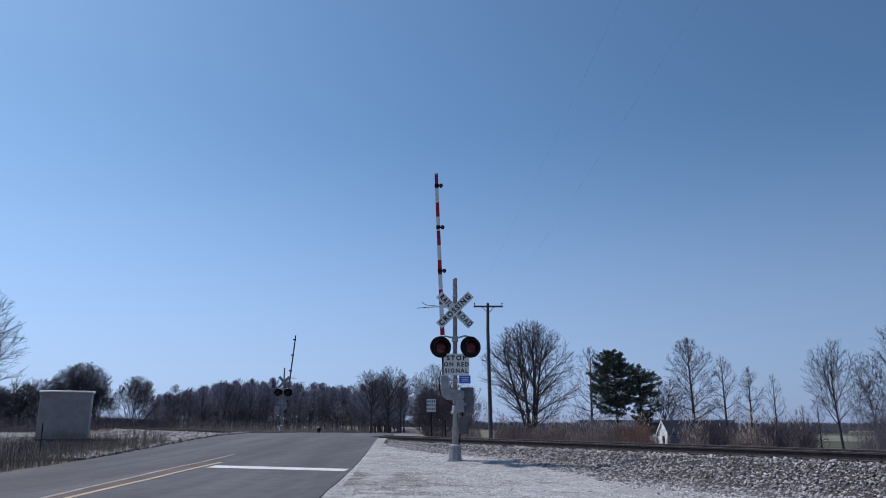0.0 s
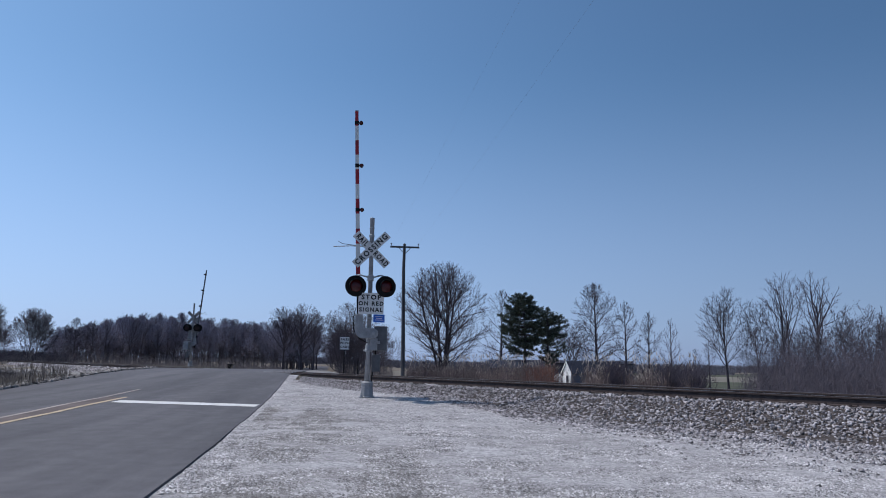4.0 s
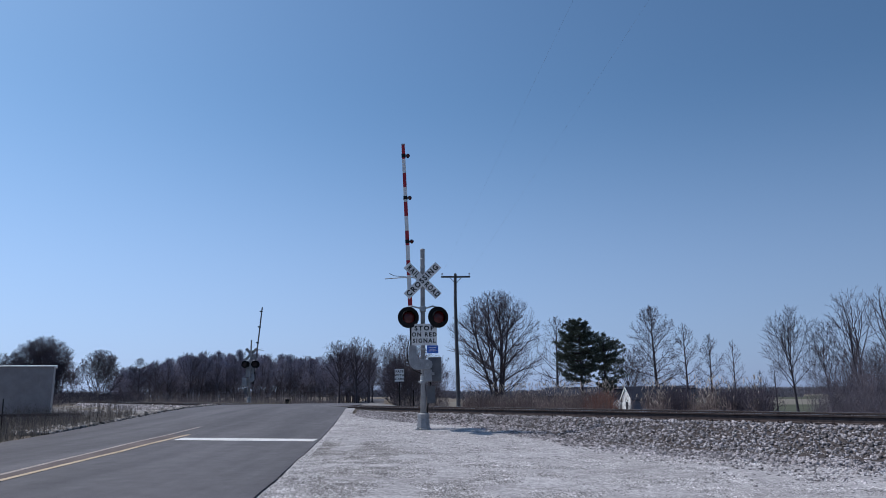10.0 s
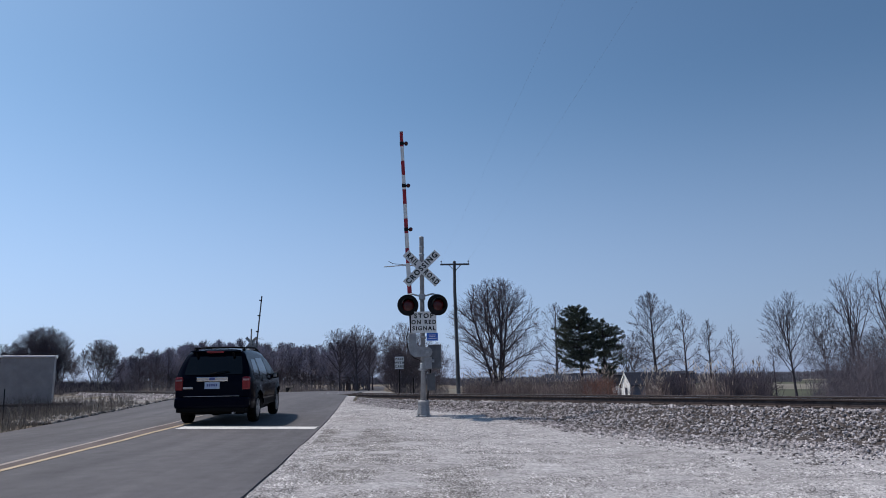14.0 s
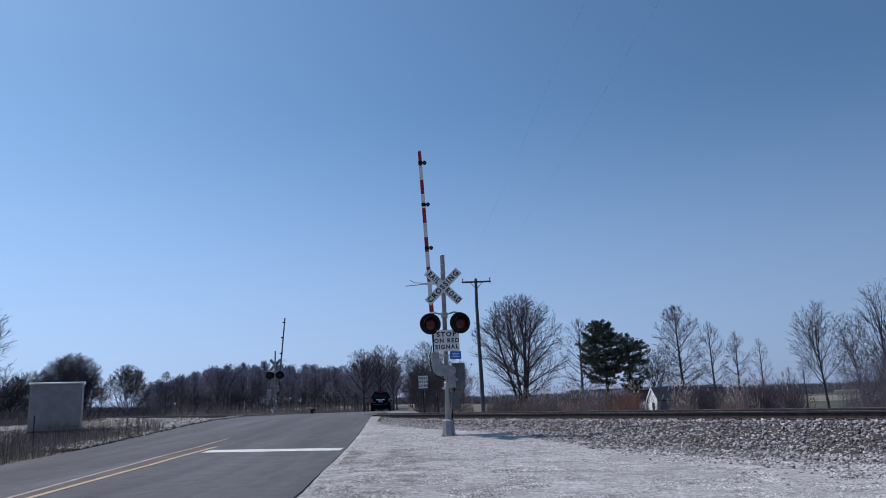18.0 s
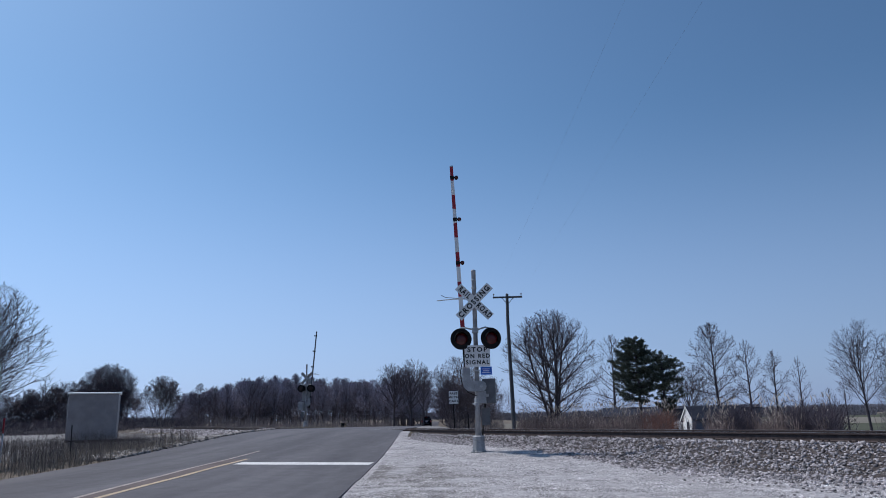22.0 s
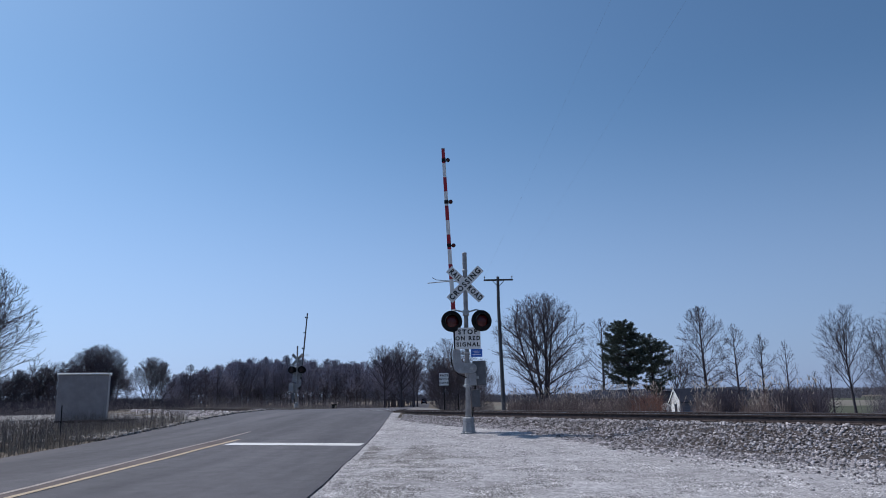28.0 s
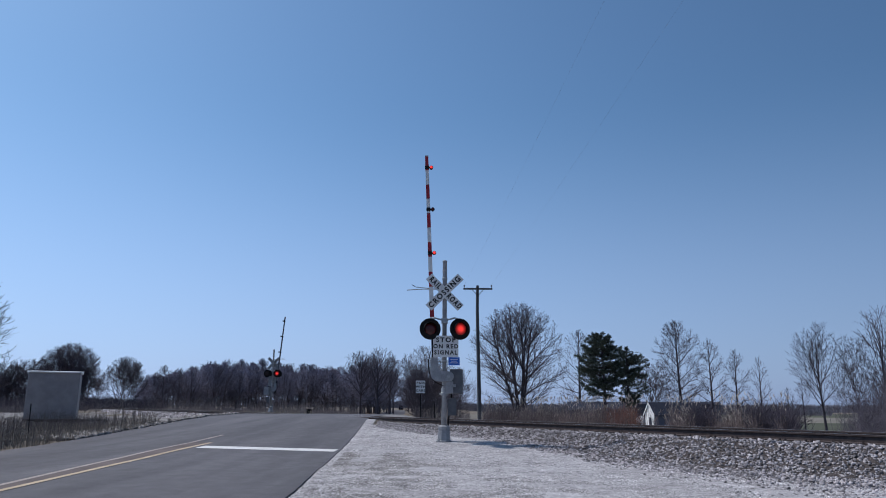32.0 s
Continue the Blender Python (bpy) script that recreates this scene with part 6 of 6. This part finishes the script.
def build_car():
    car = thing("sport_utility_car", pose(-2, -160, 0), "black sport utility car driving away over the crossing", "car")
    car.scale = (0.98, 0.96, 0.97)
    # shell
    ys = sorted({round(y, 3) for y, _ in CAR_TOP} | {round(0.05 * k, 3) for k in range(1, 83)} | {0.008, 0.02})
    bm = bmesh.new()
    rows_n, cross = 16, 10
    cols = []
    for y in ys:
        top = car_top(y)
        lo = 0.36 if 0.12 < y < 4.0 else 0.42
        for a in AXLES:
            if abs(y - a) < 0.44:
                lo = max(lo, WHEEL_R + math.sqrt(max(0.0, 0.44 ** 2 - (y - a) ** 2)) * 0.97)
        lo = min(lo, top - 0.05)
        ring = []
        for sgn in (-1, 1):
            line = [(sgn * car_half(y, lo + (top - lo) * k / rows_n), y, lo + (top - lo) * k / rows_n) for k in range(rows_n + 1)]
            ring.append(line)
        half = car_half(y, top)
        roof = [(-half + 2 * half * k / cross, y, top + 0.05 * (1 - (2 * k / cross - 1) ** 4) * ease(0.15, 0.4, y) * ease(4.1, 3.1, y) + 0.012 * (1 - (2 * k / cross - 1) ** 4)) for k in range(cross + 1)]
        pts = ring[0][:-1] + roof + list(reversed(ring[1][:-1]))
        cols.append([bm.verts.new(p) for p in pts])
    for a, b in zip(cols, cols[1:]):
        for k in range(len(a) - 1):
            bm.faces.new((a[k], a[k + 1], b[k + 1], b[k]))
    bm.faces.new(cols[0])
    bm.faces.new(list(reversed(cols[-1])))
    part("body", bm, CAR_PAINT, car, "glossy black car body", smooth=True)
    part("underbody", box(bmesh.new(), -0.72, 0.72, 0.12, 3.85, 0.24, 0.5, 0.03), CAR_TRIM, car)
    # tailgate glass, spoiler, brake lamp, wiper
    bm = bmesh.new()
    n, grid = 8, []
    for z, w in ((1.14, 0.66), (1.25, 0.65), (1.36, 0.635), (1.48, 0.61), (1.56, 0.585)):
        y = next(y0 + (y1 - y0) * (z - z0) / (z1 - z0) for (y0, z0), (y1, z1) in zip(CAR_TOP, CAR_TOP[1:]) if z0 <= z <= z1)
        grid.append([bm.verts.new((-w + 2 * w * k / n, y - 0.012 - 0.012 * (1 - (2 * k / n - 1) ** 2), z + 0.016)) for k in range(n + 1)])
    for a, b in zip(grid, grid[1:]):
        for k in range(n):
            bm.faces.new((a[k], a[k + 1], b[k + 1], b[k]))
    part("rear_window", bm, CAR_GLASS, car, "dark rear window", smooth=True)
    part("spoiler", box(bmesh.new(), -0.58, 0.58, 0.2, 0.5, 1.675, 1.715, 0.018), CAR_PAINT, car)
    part("brake_lamp", box(bmesh.new(), -0.2, 0.2, 0.185, 0.23, 1.655, 1.7, 0.008), TAIL_RED, car, "high red brake lamp")
    for sx in (-0.42, 0.42):
        part("hinge", box(bmesh.new(), sx - 0.02, sx + 0.02, 0.17, 0.27, 1.56, 1.66, 0.008), CAR_TRIM, car)
    bm = bmesh.new()
    cyl(bm, (0.02, 0.02, 1.19), (0.36, 0.05, 1.23), 0.012, sides=8)
    box(bm, -0.07, 0.07, 0.0, 0.06, 1.14, 1.19, 0.01)
    part("rear_wiper", bm, CAR_TRIM, car)
    trim = part("tailgate_bar", box(bmesh.new(), -0.355, 0.355, -0.04, 0.05, 1.0, 1.1, 0.012), CHROME, car, "bright chrome tailgate bar")
    bm = bmesh.new()
    lathe(bm, [(0.075, 0.0), (0.07, 0.008), (0.02, 0.01)], 20, Matrix.Translation((0, -0.041, 1.058)) @ pose(0, 0, 0, 90) @ Matrix.Diagonal((1, 0.5, 1, 1)))
    part("badge", bm, PLATE_BAR, trim, "plain blue oval badge")
    pl = part("licence_plate", box(bmesh.new(), -0.17, 0.17, -0.03, -0.018, 0.83, 0.985, 0.004), PLATE_PALE, car, "pale blue licence plate with blank bars")
    for k in range(5):
        part("bar", box(bmesh.new(), -0.12 + 0.05 * k, -0.085 + 0.05 * k, -0.033, -0.031, 0.885, 0.945), PLATE_BAR, pl)
    part("model_badge", box(bmesh.new(), -0.66, -0.44, -0.012, 0.0, 0.83, 0.88, 0.004), CHROME, car)
    # rear bumper
    bumper = part("rear_bumper", box(bmesh.new(), -0.845, 0.845, -0.085, 0.22, 0.38, 0.655, 0.07), CAR_PAINT, car, "black rear bumper")
    part("step_strip", box(bmesh.new(), -0.62, 0.62, -0.085, 0.0, 0.657, 0.668), ALLOY, bumper, "pale strip along the bumper top")
    part("bumper_trim", box(bmesh.new(), -0.78, 0.78, -0.085, 0.1, 0.3, 0.4, 0.02), CAR_TRIM, bumper)
    part("exhaust", cyl(bmesh.new(), (0.5, -0.06, 0.28), (0.5, 0.5, 0.3), 0.03, sides=12), ALLOY, car)
    bm = bmesh.new()
    for sx in (-0.35, 0.3):
        cyl(bm, (sx, 0.5, 0.26), (sx * 0.6, 1.0, 0.26), 0.05, sides=8)
    cyl(bm, (-0.7, 0.9, 0.34), (0.7, 0.9, 0.34), 0.06, sides=8)
    part("rear_axle", bm, CAR_TRIM, car)
    for sgn in (-1, 1):
        lamp = part("tail_lamp", box(bmesh.new(), min(sgn * 0.67, sgn * 0.85), max(sgn * 0.67, sgn * 0.85), -0.008, 0.26, 0.8, 1.1, 0.03), TAIL_RED, car, "red tail lamp cluster")
        part("reversing_lamp", box(bmesh.new(), min(sgn * 0.69, sgn * 0.835), max(sgn * 0.69, sgn * 0.835), -0.014, 0.05, 1.01, 1.055, 0.01), TAIL_CLEAR, lamp)
        # side glass
        for nm, rows, mat in (("quarter_window", [(1.13, 0.42, 0.98), (1.3, 0.5, 1.0), (1.5, 0.62, 1.03)], CAR_GLASS), ("rear_door_window", [(1.12, 1.14, 2.0), (1.3, 1.15, 1.99), (1.53, 1.2, 1.95)], CAR_GLASS), ("front_door_window", [(1.11, 2.08, 2.9), (1.28, 2.07, 2.66), (1.51, 2.04, 2.34)], FRONT_GLASS)):
            part(nm, car_patch(rows, 0.005, sgn), mat, car, "green-tinted front door window" if mat is FRONT_GLASS else "dark tinted side window", smooth=True)
        for y in (1.07, 2.03, 3.0):
            part("door_seam", car_patch([(z, y - 0.006 + 0.12 * max(0, (0.7 - z)) * (y < 1.5), y + 0.006 + 0.12 * max(0, (0.7 - z)) * (y < 1.5)) for z in (0.48, 0.7, 0.9, 1.08)], 0.0025, sgn), CAR_TRIM, car)
        part("sill_trim", car_patch([(0.38, 1.36, 3.05), (0.44, 1.36, 3.05), (0.52, 1.36, 3.05)], 0.014, sgn), CAR_TRIM, car)
        part("flank_trim", car_patch([(0.66, 1.3, 3.1), (0.7, 1.3, 3.1), (0.73, 1.3, 3.1)], 0.012, sgn), CAR_PAINT, car)
        for y in (1.22, 2.2):
            hw = car_half(y, 0.98)
            part("door_handle", box(bmesh.new(), min(sgn * (hw - 0.01), sgn * (hw + 0.03)), max(sgn * (hw - 0.01), sgn * (hw + 0.03)), y, y + 0.2, 0.965, 1.0, 0.01), CAR_PAINT, car)
        mir = part("mirror", box(bmesh.new(), min(sgn * 0.88, sgn * 1.04), max(sgn * 0.88, sgn * 1.04), 2.62, 2.76, 1.0, 1.15, 0.045), CAR_TRIM, car, "black door mirror")
        part("mirror_glass", box(bmesh.new(), min(sgn * 0.92, sgn * 1.01), max(sgn * 0.92, sgn * 1.01), 2.612, 2.622, 1.03, 1.12, 0.005), CHROME, mir, "mirror glass")
        v, f = [], []
        tube(v, f, [Vector((sgn * 0.56, y, z)) for y, z in ((0.5, 1.72), (0.6, 1.775), (1.2, 1.805), (1.9, 1.8), (2.25, 1.755), (2.36, 1.7))], [0.02] * 6, 8)
        rail = new("roof_rail", mesh_of("roof_rail", v, f, CAR_TRIM, smooth=True))
        rail.parent = car
        tagged(rail, "black roof rail")
        part("rail_foot", box(bmesh.new(), sgn * 0.56 - 0.03, sgn * 0.56 + 0.03, 0.56, 0.72, 1.69, 1.8, 0.02), CAR_TRIM, car)
        for ya in AXLES:
            wheel = thing("wheel", pose(sgn * 0.775, ya, WHEEL_R), "black tyre on a bright spoked alloy wheel", "")
            wheel.parent = car
            bm = bmesh.new()
            lathe(bm, [(0.21, -0.085), (0.272, -0.105), (0.315, -0.1), (0.332, -0.08), (0.338, -0.045), (0.338, 0.045), (0.332, 0.08), (0.315, 0.1), (0.272, 0.105), (0.21, 0.085)], 36, pose(0, 0, 0, 0, 90, 0))
            part("tyre", bm, TYRE, wheel, smooth=False)
            bm = bmesh.new()
            face = sgn * 0.078
            lathe(bm, [(0.209, -0.02), (0.214, 0.0), (0.214, 0.024), (0.198, 0.026), (0.191, 0.0), (0.191, -0.02)], 36, Matrix.Translation((face, 0, 0)) @ pose(0, 0, 0, 0, 90 * sgn, 0))
            for k in range(6):
                c = pose(0, 0, 0, 60 * k)
                for q in (prism(bmesh.new(), [(-0.03, 0.03), (0.03, 0.03), (0.043, 0.2), (-0.043, 0.2)], -0.012, 0.012),):
                    for vv in q.verts:
                        x0, y0, z0 = vv.co
                        vv.co = c @ Vector((face + y0 + sgn * 0.012, x0, z0))
                    me = bpy.data.meshes.new("tmp")
                    q.to_mesh(me)
                    q.free()
                    bm.from_mesh(me)
                    bpy.data.meshes.remove(me)
            cyl(bm, (face - 0.01, 0, 0), (face + sgn * 0.032, 0, 0), 0.05, sides=16)
            part("rim", bm, ALLOY, wheel, "six-spoke alloy rim")
            bm = cyl(bmesh.new(), (sgn * 0.0, 0, 0), (sgn * 0.07, 0, 0), 0.193, sides=24)
            part("brake_disc", bm, CAR_TRIM, wheel)
            WHEELS.append(wheel)
    for y, z in ((0.72, 1.79), (1.95, 1.795)):
        v, f = [], []
        tube(v, f, [Vector((x, y, z + 0.012 * (1 - (x / 0.56) ** 2))) for x in (-0.56, -0.3, 0.0, 0.3, 0.56)], [0.014] * 5, 8)
        bar = new("roof_crossbar", mesh_of("roof_crossbar", v, f, CAR_TRIM, smooth=True))
        bar.parent = car
    v, f = [], []
    tube(v, f, [Vector((0.78, 3.45, 1.08)), Vector((0.78, 3.42, 1.4)), Vector((0.78, 3.38, 1.78))], [0.0035, 0.0025, 0.0015], 6)
    ob = new("aerial", mesh_of("aerial", v, f, CAR_TRIM))
    ob.parent = car
    return car


WHEELS = []
# rear bumper's way: seconds, metres ahead
CAR_GO = [(0, -172), (6, -92), (11, -24.5), (12.4, -4.7), (13.0, 3.05), (13.2, 5.6), (13.4, 8.4), (13.7, 12.5), (14.0, 16.45), (14.5, 23.1), (15.0, 28.9), (15.5, 33.8), (16.0, 38.7), (16.5, 43.5), (17.0, 49.2), (18.0, 62.5), (19.0, 78), (20.0, 93), (21.0, 108), (22.0, 125), (23.0, 142), (24.0, 158), (25.0, 173), (25.5, 181), (26.5, 199), (28.0, 228), (30.0, 262), (32.0, 295)]
CAR_X = [(-172, -1.3), (-60, -2.3), (-20, -2.9), (-8, -3.15), (3.05, -3.84), (5.5, -4.0), (8.2, -4.2), (12.45, -4.5), (16.8, -4.78), (23.4, -5.04), (43.5, -5.05), (49, -5.2), (62, -5.75), (78, -6.65), (93, -7.55), (110, -8.4), (126, -8.9), (145, -9.75), (175, -11.4), (230, -14.0), (295, -17.6)]


def smooth_go(t):
    """The rows' own curve: a cubic through the neighbours."""
    k = max(i for i, (a, _) in enumerate(CAR_GO[:-1]) if a <= t + 1e-9)
    (t1, p1), (t2, p2) = CAR_GO[k], CAR_GO[k + 1]
    t0, p0 = CAR_GO[max(k - 1, 0)]
    t3, p3 = CAR_GO[min(k + 2, len(CAR_GO) - 1)]
    m1 = (p2 - p0) / (t2 - t0)
    m2 = (p3 - p1) / (t3 - t1)
    h = t2 - t1
    u = (t - t1) / h
    return (2 * u ** 3 - 3 * u ** 2 + 1) * p1 + (u ** 3 - 2 * u ** 2 + u) * h * m1 + (3 * u ** 2 - 2 * u ** 3) * p2 + (u ** 3 - u ** 2) * h * m2


def car_pose(t):
    y = smooth_go(t)
    x = along(y, CAR_X)
    dx = along(y + 6, CAR_X) - along(y - 4, CAR_X)
    za, zb = road_top(x, y + AXLES[0]), road_top(x, y + AXLES[1])
    return pose(x, y, za - (zb - za) / 2.62 * AXLES[0] + 0.004, math.degrees(math.atan2(zb - za, 2.62)), 0, math.degrees(math.atan2(-dx, 10)) * along(y, [(5, 1.0), (14, 0.5), (25, 0.5), (55, 1.0)]))


def motions():
    car = build_car()
    times = [0, 3, 6, 9, 11, 12, 12.4, 12.8] + [13 + 0.2 * k for k in range(26)] + [18.5 + 0.5 * k for k in range(28)]
    walk(car, [(t, car_pose(t)) for t in times])
    for wheel in WHEELS:
        base = wheel.matrix_basis.copy()
        rows = [(0.0, base), (12.0, base)]
        f0 = 12.1
        turn0 = smooth_go(f0) / WHEEL_R
        k = 0
        while f0 + k / 30 < 24.0:
            t = f0 + k / 30
            rows.append((t, base @ pose(0, 0, 0, -math.degrees(smooth_go(t) / WHEEL_R - turn0))))
            k += 1
        rows.append((32.0, rows[-1][1]))
        walk(wheel, rows)
    for ob, m, lit in MOVERS:
        rows = [(0.0, m)]
        angle = 0
        for a, b in lit:
            for t0, sgn in ((a, 1), (b, 1)):
                if t0 > 32.0:
                    break
                for k in range(4):
                    rows.append((t0 + k / 30, m @ pose(0, 0, 0, 0, 0, angle + 60 * k * sgn)))
                angle += 180
        rows.append((max(32.0, rows[-1][0]), rows[-1][1]))
        walk(ob, rows)

build_ground()
build_road()
build_markings()
build_gravel()
build_bed()
build_track()
build_signals()
build_roadside()
build_house()
build_fields()
build_trees()
build_woods()
build_brush()
build_stones()
motions()
